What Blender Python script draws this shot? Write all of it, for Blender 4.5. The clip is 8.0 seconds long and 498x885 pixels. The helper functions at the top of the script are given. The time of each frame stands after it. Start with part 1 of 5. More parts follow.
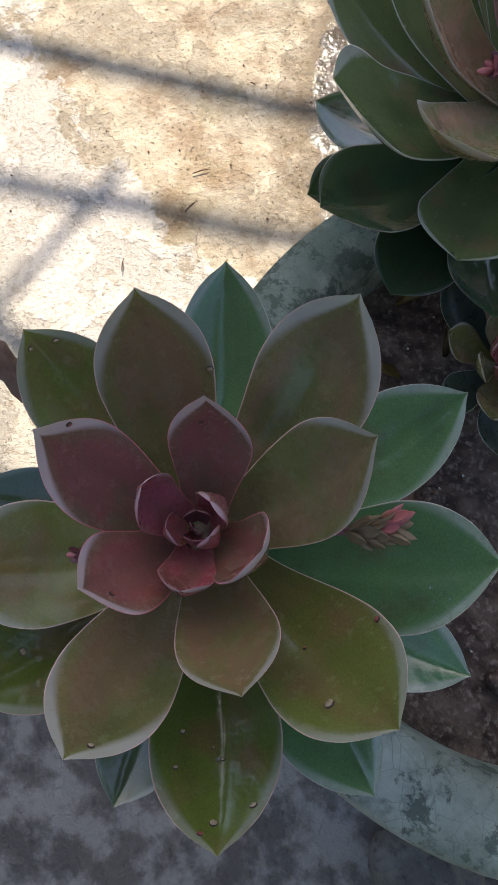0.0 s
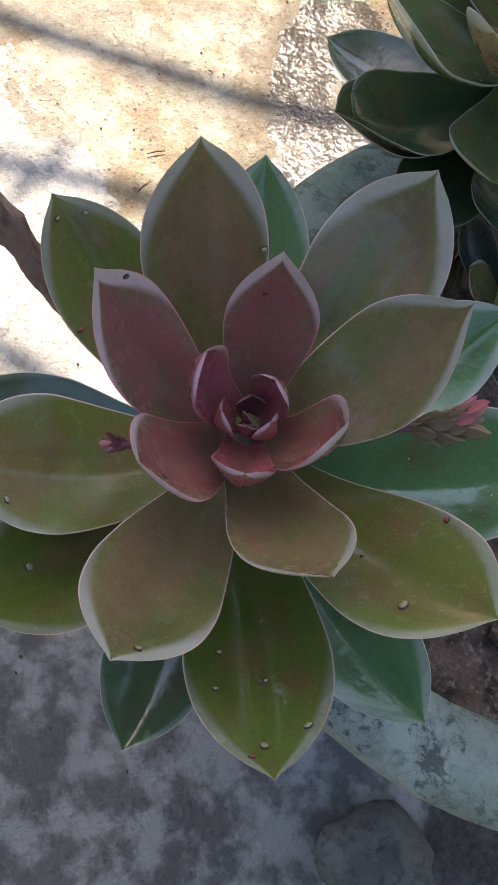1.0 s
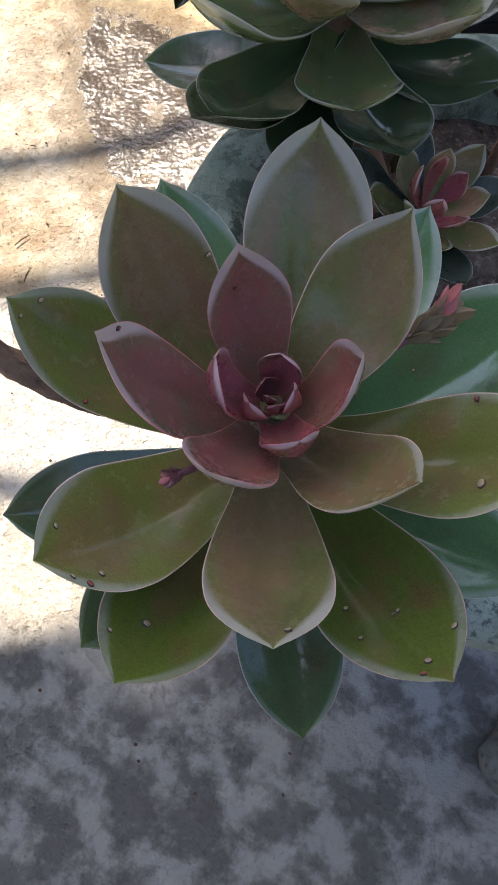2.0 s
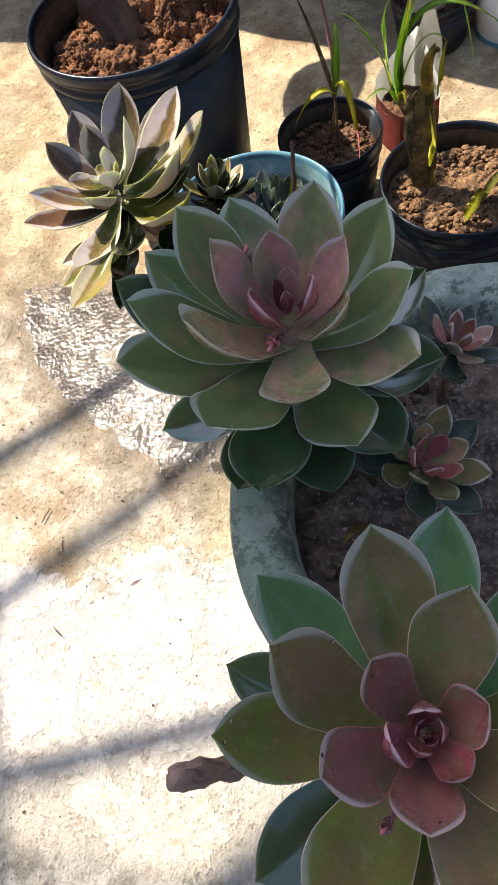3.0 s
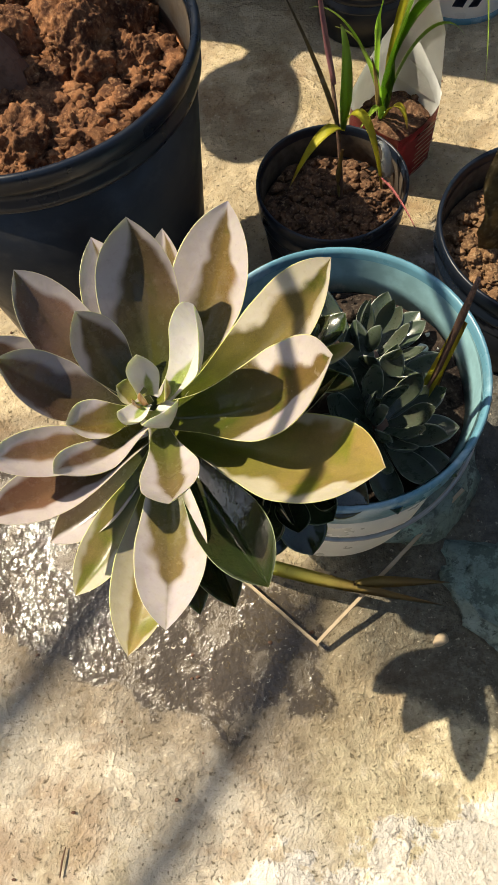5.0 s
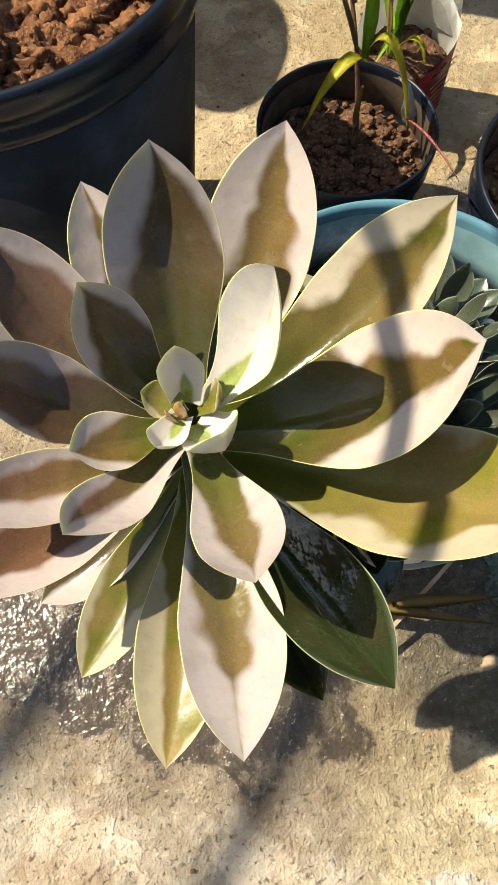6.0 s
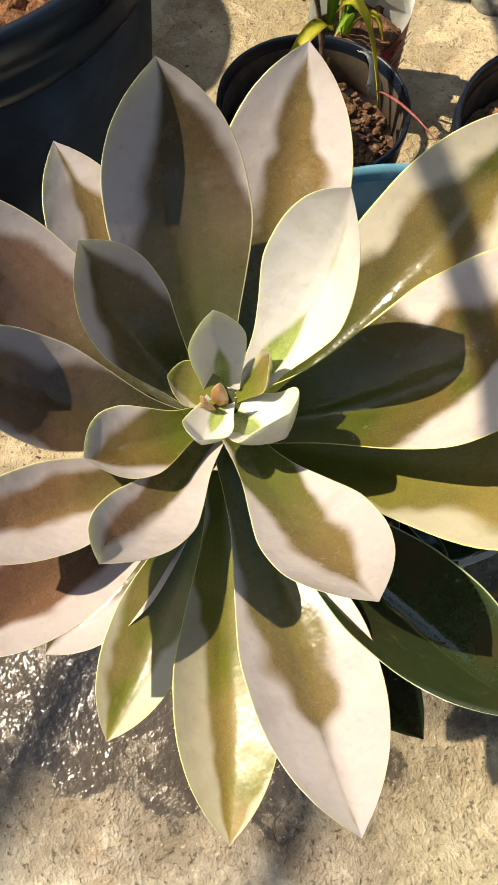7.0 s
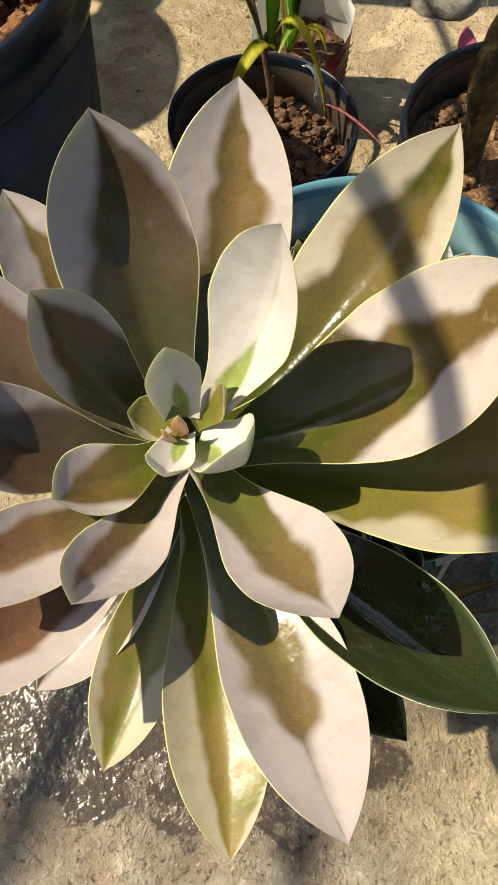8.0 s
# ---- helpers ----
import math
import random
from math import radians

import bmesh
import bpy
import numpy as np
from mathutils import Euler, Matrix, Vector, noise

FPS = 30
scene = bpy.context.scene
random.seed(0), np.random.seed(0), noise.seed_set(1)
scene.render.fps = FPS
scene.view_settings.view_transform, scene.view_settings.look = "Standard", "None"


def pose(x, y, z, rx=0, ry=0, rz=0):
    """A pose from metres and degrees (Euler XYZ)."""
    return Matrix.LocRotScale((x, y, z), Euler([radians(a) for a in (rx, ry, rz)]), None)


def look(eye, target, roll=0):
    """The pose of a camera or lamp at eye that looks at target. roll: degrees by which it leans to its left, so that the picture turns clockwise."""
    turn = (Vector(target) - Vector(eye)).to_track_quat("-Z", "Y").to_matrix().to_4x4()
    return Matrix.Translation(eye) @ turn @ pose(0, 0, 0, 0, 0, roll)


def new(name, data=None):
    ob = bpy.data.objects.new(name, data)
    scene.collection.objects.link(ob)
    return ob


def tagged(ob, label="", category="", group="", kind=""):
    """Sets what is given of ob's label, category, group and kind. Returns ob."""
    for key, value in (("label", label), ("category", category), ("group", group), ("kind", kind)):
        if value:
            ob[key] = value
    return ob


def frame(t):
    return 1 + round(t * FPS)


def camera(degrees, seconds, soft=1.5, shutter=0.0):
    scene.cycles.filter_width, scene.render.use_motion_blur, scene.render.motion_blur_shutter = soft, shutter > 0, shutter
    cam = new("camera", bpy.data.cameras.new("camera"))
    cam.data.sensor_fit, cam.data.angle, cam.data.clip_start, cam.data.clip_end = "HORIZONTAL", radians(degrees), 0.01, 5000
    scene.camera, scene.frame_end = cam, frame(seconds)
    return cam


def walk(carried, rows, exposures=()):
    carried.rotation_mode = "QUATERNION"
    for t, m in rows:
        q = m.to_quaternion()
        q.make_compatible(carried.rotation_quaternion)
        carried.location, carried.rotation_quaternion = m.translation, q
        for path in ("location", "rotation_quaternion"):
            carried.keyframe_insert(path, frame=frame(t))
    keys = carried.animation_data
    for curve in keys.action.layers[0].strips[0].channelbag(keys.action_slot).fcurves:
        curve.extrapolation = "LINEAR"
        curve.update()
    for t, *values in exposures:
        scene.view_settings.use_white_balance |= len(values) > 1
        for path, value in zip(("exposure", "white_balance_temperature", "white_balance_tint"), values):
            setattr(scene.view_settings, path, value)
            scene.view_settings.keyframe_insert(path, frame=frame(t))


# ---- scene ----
cam = camera(39.5, 8.0, 1.0)
PATH = [
    (0, (0.227, -0.56, 0.736), (-0.276, -0.229, -1.171), -1.3),
    (0.5, (0.231, -0.591, 0.718), (-0.246, -0.182, -1.181), 6.5),
    (1, (0.229, -0.608, 0.703), (-0.179, -0.042, -1.172), 20.6),
    (1.2, (0.228, -0.615, 0.696), (-0.164, -0.053, -1.183), 20.7),
    (2.3, (0.218, -0.631, 0.735), (-0.155, 0.099, -1.089), -9.2),
    (2.5, (0.215, -0.623, 0.767), (-0.17, 0.176, -1.026), -13.0),
    (2.7, (0.210, -0.617, 0.789), (-0.185, 0.229, -0.976), -17.1),
    (2.9, (0.188, -0.595, 0.82), (-0.238, 0.285, -0.925), -19.7),
    (3, (0.172, -0.582, 0.829), (-0.248, 0.317, -0.907), -20.2),
    (3.3, (0.101, -0.507, 0.818), (-0.202, 0.407, -0.934), -18.7),
    (3.5, (0.073, -0.453, 0.824), (-0.216, 0.434, -0.946), -19.5),
    (3.7, (0.06, -0.419, 0.811), (-0.171, 0.403, -0.998), -18.9),
    (4, (0.053, -0.38, 0.825), (-0.149, 0.424, -0.995), -22.0),
    (4.1, (0.052, -0.358, 0.826), (-0.141, 0.444, -0.995), -21.8),
    (4.2, (0.032, -0.346, 0.819), (-0.073, 0.475, -1.001), -16.6),
    (4.3, (0.010, -0.328, 0.808), (-0.039, 0.458, -1.030), -14.6),
    (4.4, (-0.009, -0.313, 0.801), (-0.066, 0.487, -1.031), -17.0),
    (4.5, (-0.034, -0.3, 0.79), (-0.051, 0.524, -1.032), -15.4),
    (4.7, (-0.050, -0.261, 0.757), (-0.051, 0.561, -1.078), -14.0),
    (5, (-0.08, -0.224, 0.687), (-0.031, 0.576, -1.146), -8.6),
    (5.2, (-0.096, -0.204, 0.656), (-0.037, 0.558, -1.192), -7.2),
    (6.3, (-0.124, -0.149, 0.579), (0.078, 0.555, -1.282), -0.8),
    (6.4, (-0.127, -0.147, 0.571), (0.085, 0.562, -1.287), -0.6),
    (6.5, (-0.133, -0.144, 0.565), (0.104, 0.552, -1.295), 1.8),
    (7, (-0.147, -0.137, 0.551), (0.182, 0.572, -1.29), 4.2),
    (7.2, (-0.149, -0.136, 0.551), (0.278, 0.564, -1.273), 8.1),
    (7.3, (-0.146, -0.138, 0.555), (0.278, 0.578, -1.276), 5.9),
    (7.5, (-0.149, -0.133, 0.547), (0.25, 0.572, -1.281), 4.0),
    (8, (-0.139, -0.138, 0.559), (0.225, 0.577, -1.272), 1.1),
]
EXPOSURES = [(0.0, 1.12, 6850, 12), (1.0, 1.55, 6850, 13), (2.5, 1.50, 6850, 14), (3.0, 1.42, 6700, 13), (3.5, 1.18, 6900, 11), (4.5, 0.86, 7250, 8), (5.0, 0.95, 7250, 8), (6.5, 1.13, 7250, 8), (7.0, 1.07, 7250, 8), (7.3, 1.05, 7250, 8), (7.5, 0.89, 7250, 8), (8.0, 0.84, 7250, 8)]
walk(cam, [(t, look(eye, target, roll)) for t, eye, target, roll in PATH], EXPOSURES)

# ---- light ----
SUN = Vector((0.60, -0.33, -0.85)).normalized()      # the way the sunlight travels
world = bpy.data.worlds.new("sky")
scene.world = world
world.use_nodes = True
wn = world.node_tree.nodes
sky = wn.new("ShaderNodeTexSky")
sky.sky_type, sky.sun_disc = "NISHITA", False
sky.sun_elevation = math.asin(-SUN.z)
sky.sun_rotation = math.atan2(-SUN.x, -SUN.y)
world.node_tree.links.new(sky.outputs[0], wn["Background"].inputs[0])
wn["Background"].inputs[1].default_value = 0.105
sun = new("sun", bpy.data.lights.new("sun", "SUN"))
sun.data.energy, sun.data.angle, sun.data.color = 4.1, radians(0.5), (1.0, 0.93, 0.80)
sun.matrix_world = Matrix.Translation((-1, 0.4, 3)) @ SUN.to_track_quat("-Z", "Y").to_matrix().to_4x4()


# ---- materials ----
class Mat:
    """A node material with short ways to add nodes."""

    def __init__(self, name, rough=0.6, metal=0.0, spec=0.5):
        self.m = bpy.data.materials.new(name)
        self.m.use_nodes = True
        self.t = self.m.node_tree
        self.b = self.t.nodes["Principled BSDF"]
        self.b.inputs["Roughness"].default_value = rough
        self.b.inputs["Metallic"].default_value = metal
        self.b.inputs["Specular IOR Level"].default_value = spec
        self.co = None

    def node(self, kind, **props):
        n = self.t.nodes.new(kind)
        for k, v in props.items():
            if k == "operation":
                n.operation = v
            elif k == "blend_type":
                n.blend_type = v
            elif k == "data_type":
                n.data_type = v
            elif k == "feature":
                n.feature = v
        return n

    def put(self, socket, value):
        if hasattr(value, "is_linked"):
            self.t.links.new(value, socket)
        else:
            socket.default_value = value

    def coords(self):
        if self.co is None:
            self.co = self.node("ShaderNodeTexCoord")
        return self.co.outputs["Object"]

    def world_pos(self):
        return self.node("ShaderNodeNewGeometry").outputs["Position"]

    def noise(self, scale, detail=3, rough=0.55, at=None, distort=0.0):
        n = self.node("ShaderNodeTexNoise")
        self.put(n.inputs["Vector"], at if at is not None else self.coords())
        n.inputs["Scale"].default_value = scale
        n.inputs["Detail"].default_value = detail
        n.inputs["Roughness"].default_value = rough
        n.inputs["Distortion"].default_value = distort
        return n.outputs[0]

    def cells(self, scale, feature="F1", at=None, out="Distance"):
        n = self.node("ShaderNodeTexVoronoi", feature=feature)
        self.put(n.inputs["Vector"], at if at is not None else self.coords())
        n.inputs["Scale"].default_value = scale
        return n.outputs[out]

    def ramp(self, value, lo, hi, a=0.0, b=1.0):
        n = self.node("ShaderNodeMapRange")
        n.interpolation_type = "SMOOTHSTEP"
        self.put(n.inputs[0], value)
        for i, v in zip((1, 2, 3, 4), (lo, hi, a, b)):
            n.inputs[i].default_value = v
        return n.outputs[0]

    def math(self, op, a, b=0.0):
        n = self.node("ShaderNodeMath", operation=op)
        self.put(n.inputs[0], a)
        self.put(n.inputs[1], b)
        return n.outputs[0]

    def mix(self, f, a, b, blend="MIX"):
        n = self.node("ShaderNodeMix", data_type="RGBA", blend_type=blend)
        self.put(n.inputs[0], f)
        self.put(n.inputs[6], a if hasattr(a, "is_linked") else (*a, 1))
        self.put(n.inputs[7], b if hasattr(b, "is_linked") else (*b, 1))
        return n.outputs[2]

    def colour(self, c):
        self.put(self.b.inputs["Base Color"], c if hasattr(c, "is_linked") else (*c, 1))
        return self

    def roughness(self, r):
        self.put(self.b.inputs["Roughness"], r)
        return self

    def bump(self, height, strength=0.4, distance=0.002):
        n = self.node("ShaderNodeBump")
        n.inputs["Strength"].default_value = strength
        n.inputs["Distance"].default_value = distance
        self.put(n.inputs["Height"], height)
        old = self.b.inputs["Normal"]
        if old.is_linked:
            self.t.links.new(old.links[0].from_socket, n.inputs["Normal"])
        self.t.links.new(n.outputs[0], old)
        return self

    def random(self):
        return self.node("ShaderNodeObjectInfo").outputs["Random"]

    def uv(self):
        n = self.node("ShaderNodeUVMap")
        s = self.node("ShaderNodeSeparateXYZ")
        self.t.links.new(n.outputs[0], s.inputs[0])
        return s.outputs[0], s.outputs[1]


def leaf_material(name, green, brown, bloom, margin, rough=0.22, lo=0.80, hi=1.02, veil=0.75, blend=0.5, drift=0.06, tip=0.30, coat=0.2, sss=0.08, line=0.85, gloss=0.5, skew=0.0, wax=0.0, bald=0.0, bare=0.62):
    """A succulent leaf: a green body clouded with brown, fine lengthwise streaks, a waxy bloom towards rim and tip, a thin margin.
    lo, hi: where between midrib and rim the bloom sets in; blend: the share of brown; bald, bare: how much bloom the foot lacks, and up to where."""
    m = Mat(name, rough, 0.0, gloss)
    u, v = m.uv()
    edge = m.math("ABSOLUTE", m.math("SUBTRACT", m.math("MULTIPLY", u, 2.0), 1.0))
    r = m.random()
    lean = m.math("ABSOLUTE", m.math("ADD", m.math("SUBTRACT", m.math("MULTIPLY", u, 2.0), 1.0), m.math("MULTIPLY", m.math("SUBTRACT", r, 0.5), skew)))

    def along(a, b, c):
        cb = m.node("ShaderNodeCombineXYZ")
        m.put(cb.inputs[0], m.math("MULTIPLY", u, a))
        m.put(cb.inputs[1], m.math("MULTIPLY", v, b))
        m.put(cb.inputs[2], m.math("MULTIPLY", r, c))
        return cb.outputs[0]
    off = m.node("ShaderNodeVectorMath", operation="ADD")
    cb = m.node("ShaderNodeCombineXYZ")
    for k, f in enumerate((3.1, 5.7, 8.3)):
        m.put(cb.inputs[k], m.math("MULTIPLY", r, f))
    m.put(off.inputs[0], m.coords())
    m.put(off.inputs[1], cb.outputs[0])
    here = off.outputs[0]
    cloud = m.noise(46, 4, 0.5, here)
    drifted = m.noise(38 if bald else 34, 2.5, 0.45, here)
    streak = m.noise(1.0, 2, 0.5, along(9, 1.2, 17))
    fine = m.noise(420, 3)
    grain = m.noise(1500, 2, 0.7)
    scuff = m.noise(120, 5, 0.72)
    c = m.mix(m.ramp(m.math("ADD", cloud, blend - 0.5), 0.40, 0.60), green, brown)
    c = m.mix(m.ramp(r, 0.0, 1.0, 0.0, 0.4), c, m.mix(1.0, c, (1.3, 0.9, 0.8), "MULTIPLY"))
    # deep green foot; on bloomed leaves it colours in the green shade there
    c = m.mix(m.ramp(v, 0.02, 0.5, 0.35, 0.0), c, green) if not bald else m.mix(m.ramp(v, 0.15, 0.72, 0.9, 0.0), c, green)
    c = m.mix(m.ramp(streak, 0.40, 0.66, 0.0, 0.14), c, m.mix(1.0, c, (0.55, 0.55, 0.52), "MULTIPLY"))
    c = m.mix(m.ramp(drifted, 0.50, 0.70, 0.0, 0.55), c, m.mix(1.0, c, (0.50, 0.52, 0.58), "MULTIPLY"))
    c = m.mix(m.ramp(drifted, 0.30, 0.46, 0.35, 0.0), c, m.mix(1.0, c, (1.35, 1.4, 1.1), "MULTIPLY"))
    c = m.mix(m.ramp(edge, 0.10, 0.75, 0.22, 0.0), c, green)
    reach = m.math("ADD", lean, m.math("MULTIPLY", m.math("POWER", v, 5.0 if bald else 7.0), tip))
    if not bald:
        reach = m.math("ADD", reach, m.ramp(v, 0.30, 0.88, -0.22, 0.03))
        c = m.mix(m.ramp(reach, lo - 0.35, lo, 0.0, 0.5), c, m.mix(1.0, green, (1.15, 1.15, 1.1), "MULTIPLY"))
    reach = m.math("ADD", reach, m.math("MULTIPLY", m.math("SUBTRACT", drifted, 0.5), drift * 2))
    reach = m.math("SUBTRACT", reach, m.ramp(v, bare - 0.40, bare, bald, 0.0))
    # light and dark grain puts the body's fine glitter into the colour
    c = m.mix(m.ramp(grain, 0.45, 0.70, 0.0, 0.30), c, m.mix(1.0, c, (1.7, 1.65, 1.5), "MULTIPLY"))
    c = m.mix(m.ramp(grain, 0.30, 0.45, 0.30, 0.0), c, m.mix(1.0, c, (0.6, 0.6, 0.55), "MULTIPLY"))
    veiled = m.ramp(reach, lo, hi, 0.0, veil)
    c = m.mix(veiled, c, bloom)
    c = m.mix(m.math("MULTIPLY", m.ramp(m.noise(90, 3, 0.55, here), 0.46, 0.70, 0.0, 0.30), veiled), c, m.mix(1.0, c, (0.66, 0.60, 0.56), "MULTIPLY"))
    c = m.mix(m.ramp(scuff, 0.60, 0.74, 0.0, 0.09), c, bloom)
    c = m.mix(m.ramp(fine, 0.58, 0.70, 0.0, 0.14), c, m.mix(1.0, c, (0.5, 0.45, 0.4), "MULTIPLY"))
    rim = m.math("MAXIMUM", edge, m.ramp(v, 0.975, 1.0))
    c = m.mix(m.ramp(rim, 0.968, 0.992, 0.0, line), c, margin)
    m.colour(c)
    m.roughness(m.math("ADD", m.ramp(scuff, 0.3, 0.7, rough - 0.05, rough + 0.10), m.math("MULTIPLY", veiled, 0.20)))
    m.bump(cloud, 0.35, 0.004).bump(fine, 0.07, 0.0004)
    m.b.inputs["Subsurface Weight"].default_value = sss
    m.b.inputs["Subsurface Radius"].default_value = (0.6, 0.8, 0.2)
    m.b.inputs["Subsurface Scale"].default_value = 0.003
    m.b.inputs["Coat Weight"].default_value = coat
    m.b.inputs["Coat Roughness"].default_value = 0.10
    if wax:
        m.put(m.b.inputs["Coat Weight"], m.math("MULTIPLY", m.math("ADD", veiled, 0.08), wax))
        m.put(m.b.inputs["Coat Roughness"], m.ramp(scuff, 0.3, 0.7, 0.16, 0.30))
    return m.m


def lacquer(name, c, rough, speckle=0.15, grain=60, bump=0.1, metal=0.0, worn=None):
    """Plastic, metal or paint with scuffs."""
    m = Mat(name, rough, metal)
    n = m.noise(grain, 4)
    col = m.mix(m.ramp(n, 0.35, 0.7, 0.0, speckle), c, [x * 0.45 for x in c])
    if worn:
        col = m.mix(m.ramp(m.noise(grain * 0.35, 6, 0.7), 0.52, 0.66, 0.0, 0.8), col, worn)
    m.colour(col)
    m.roughness(m.ramp(n, 0.3, 0.75, rough * 0.75, min(1.0, rough * 1.35)))
    m.bump(m.noise(grain * 4, 3), bump, 0.0008)
    return m.m


def soil_material(name, a, b, c):
    m = Mat(name, 0.95, 0.0, 0.2)
    p = m.noise(70, 6, 0.65)
    q = m.noise(300, 4)
    col = m.mix(m.ramp(p, 0.35, 0.7), a, b)
    col = m.mix(m.ramp(q, 0.5, 0.75, 0.0, 0.6), col, c)
    m.colour(col)
    m.bump(p, 0.7, 0.006).bump(q, 0.6, 0.002)
    return m.m


def cement_material():
    """Rough yard cement, with lime patches, stains, pits and one wet place."""
    m = Mat("yard_cement", 0.85)
    at = m.world_pos()
    s = m.node("ShaderNodeSeparateXYZ")
    m.t.links.new(at, s.inputs[0])
    x, y = s.outputs[0], s.outputs[1]
    big = m.noise(4.2, 5, 0.6, at, 0.2)
    # farther out the patches wander
    far = m.math("MULTIPLY", m.math("SUBTRACT", m.noise(1.1, 4, 0.6, at), 0.5), m.ramp(m.math("ABSOLUTE", x), 0.45, 1.4, 0.0, 4.0))
    yw = m.math("ADD", y, far)
    mid = m.noise(22, 6, 0.66, at, 0.15)
    fine = m.noise(125, 5, 0.72, at)
    grit = m.noise(480, 3, 0.65, at)
    col = m.mix(m.ramp(mid, 0.32, 0.68), (0.27, 0.226, 0.168), (0.48, 0.425, 0.340))
    col = m.mix(m.ramp(fine, 0.35, 0.65, 0.0, 0.6), col, (0.40, 0.338, 0.248))
    # cream lime wash, thick in the fore yard, in islands elsewhere
    lime = m.math("ADD", m.math("MULTIPLY", m.math("SUBTRACT", big, 0.5), 1.3), m.math("MULTIPLY", m.math("SUBTRACT", mid, 0.5), 1.1))
    lime = m.math("ADD", m.math("MULTIPLY", lime, 0.7), m.ramp(yw, -0.40, -0.20, 0.42, -0.30))
    lime = m.math("SUBTRACT", lime, m.math("MULTIPLY", m.ramp(x, -0.22, -0.11, 0.30, 0.0), m.ramp(y, -0.48, -0.38)))
    # sandy yellow ground this side of the bucket
    sandy = m.math("MULTIPLY", m.ramp(m.math("ADD", x, m.math("MULTIPLY", m.math("SUBTRACT", big, 0.5), 0.12)), -0.11, -0.05), m.ramp(y, -0.06, 0.02, 1.0, 0.0))
    col = m.mix(m.math("MULTIPLY", sandy, 0.65), col, m.mix(m.ramp(fine, 0.35, 0.65), (0.34, 0.275, 0.150), (0.56, 0.480, 0.300)))
    col = m.mix(m.ramp(lime, 0.03, 0.07, 0.0, 0.88), col, m.mix(m.ramp(fine, 0.3, 0.7), (0.47, 0.430, 0.380), (0.59, 0.548, 0.498)))
    # mottling and peeled flakes
    mott = m.noise(48, 5, 0.62, at)
    col = m.mix(m.ramp(mott, 0.56, 0.64, 0.0, 0.35), col, (0.25, 0.175, 0.09))
    col = m.mix(m.ramp(mott, 0.34, 0.42, 0.4, 0.0), col, (0.58, 0.51, 0.41))
    # a thin worn coat that flakes off in islands
    coatn = m.noise(8.5, 6, 0.60, at, 0.2)
    coat = m.ramp(coatn, 0.495, 0.515)
    lip = m.math("MULTIPLY", m.ramp(coatn, 0.47, 0.50), m.ramp(coatn, 0.50, 0.53, 1.0, 0.0))
    col = m.mix(m.math("MULTIPLY", coat, 0.6), col, m.mix(1.0, col, (1.48, 1.46, 1.44), "MULTIPLY"))
    col = m.mix(m.math("MULTIPLY", lip, 0.12), col, (0.17, 0.11, 0.06))
    # olive-yellow bare places
    thin = m.ramp(lime, 0.03, 0.08, 1.0, 0.12)
    bald = m.noise(6.2, 6, 0.62, m.mix(0.5, at, (0.31, 0.77, 0.0)), 0.15)
    col = m.mix(m.math("MULTIPLY", m.ramp(bald, 0.55, 0.58, 0.0, 0.50), thin), col, m.mix(m.ramp(fine, 0.35, 0.65), (0.25, 0.198, 0.108), (0.42, 0.352, 0.222)))
    # brown stains
    stain = m.noise(9.5, 5, 0.62, at, 0.2)
    col = m.mix(m.math("MULTIPLY", m.ramp(stain, 0.52, 0.66, 0.0, 0.58), thin), col, (0.22, 0.13, 0.065))
    # yellowed ground at the back
    col = m.mix(m.ramp(m.math("ADD", yw, m.math("MULTIPLY", m.math("SUBTRACT", big, 0.5), 0.3)), 0.06, 0.22, 0.0, 0.8), col, m.mix(1.0, col, (0.95, 0.86, 0.66), "MULTIPLY"))
    # greyer ground beside the planter and near end, with shade put into the colour
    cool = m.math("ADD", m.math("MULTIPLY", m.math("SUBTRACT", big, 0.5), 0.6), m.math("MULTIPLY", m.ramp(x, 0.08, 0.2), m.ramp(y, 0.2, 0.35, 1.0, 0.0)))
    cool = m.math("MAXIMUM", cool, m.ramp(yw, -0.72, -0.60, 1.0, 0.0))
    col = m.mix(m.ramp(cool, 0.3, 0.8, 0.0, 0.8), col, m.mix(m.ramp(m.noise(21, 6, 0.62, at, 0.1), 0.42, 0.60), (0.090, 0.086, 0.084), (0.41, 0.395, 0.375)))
    # dark stony ground beside the bucket, its colour deepened for the shade there
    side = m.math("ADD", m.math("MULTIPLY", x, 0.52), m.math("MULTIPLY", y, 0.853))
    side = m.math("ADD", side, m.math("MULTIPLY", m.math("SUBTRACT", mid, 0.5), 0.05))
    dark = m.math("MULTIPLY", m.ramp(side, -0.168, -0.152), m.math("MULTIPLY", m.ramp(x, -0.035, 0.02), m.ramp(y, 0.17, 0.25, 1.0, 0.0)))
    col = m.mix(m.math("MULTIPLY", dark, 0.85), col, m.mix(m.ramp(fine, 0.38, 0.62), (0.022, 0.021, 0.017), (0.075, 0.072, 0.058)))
    # wet place
    wx, wy = m.math("ADD", x, 0.25), m.math("ADD", y, 0.055)
    dx = m.math("SUBTRACT", m.math("MULTIPLY", wx, 0.79), m.math("MULTIPLY", wy, 0.61))
    dy = m.math("ADD", m.math("MULTIPLY", wx, 0.61), m.math("MULTIPLY", wy, 0.79))
    d = m.math("SQRT", m.math("ADD", m.math("POWER", m.math("DIVIDE", dx, 0.27), 2.0), m.math("POWER", m.math("DIVIDE", m.math("SUBTRACT", dy, 0.024), 0.105), 2.0)))
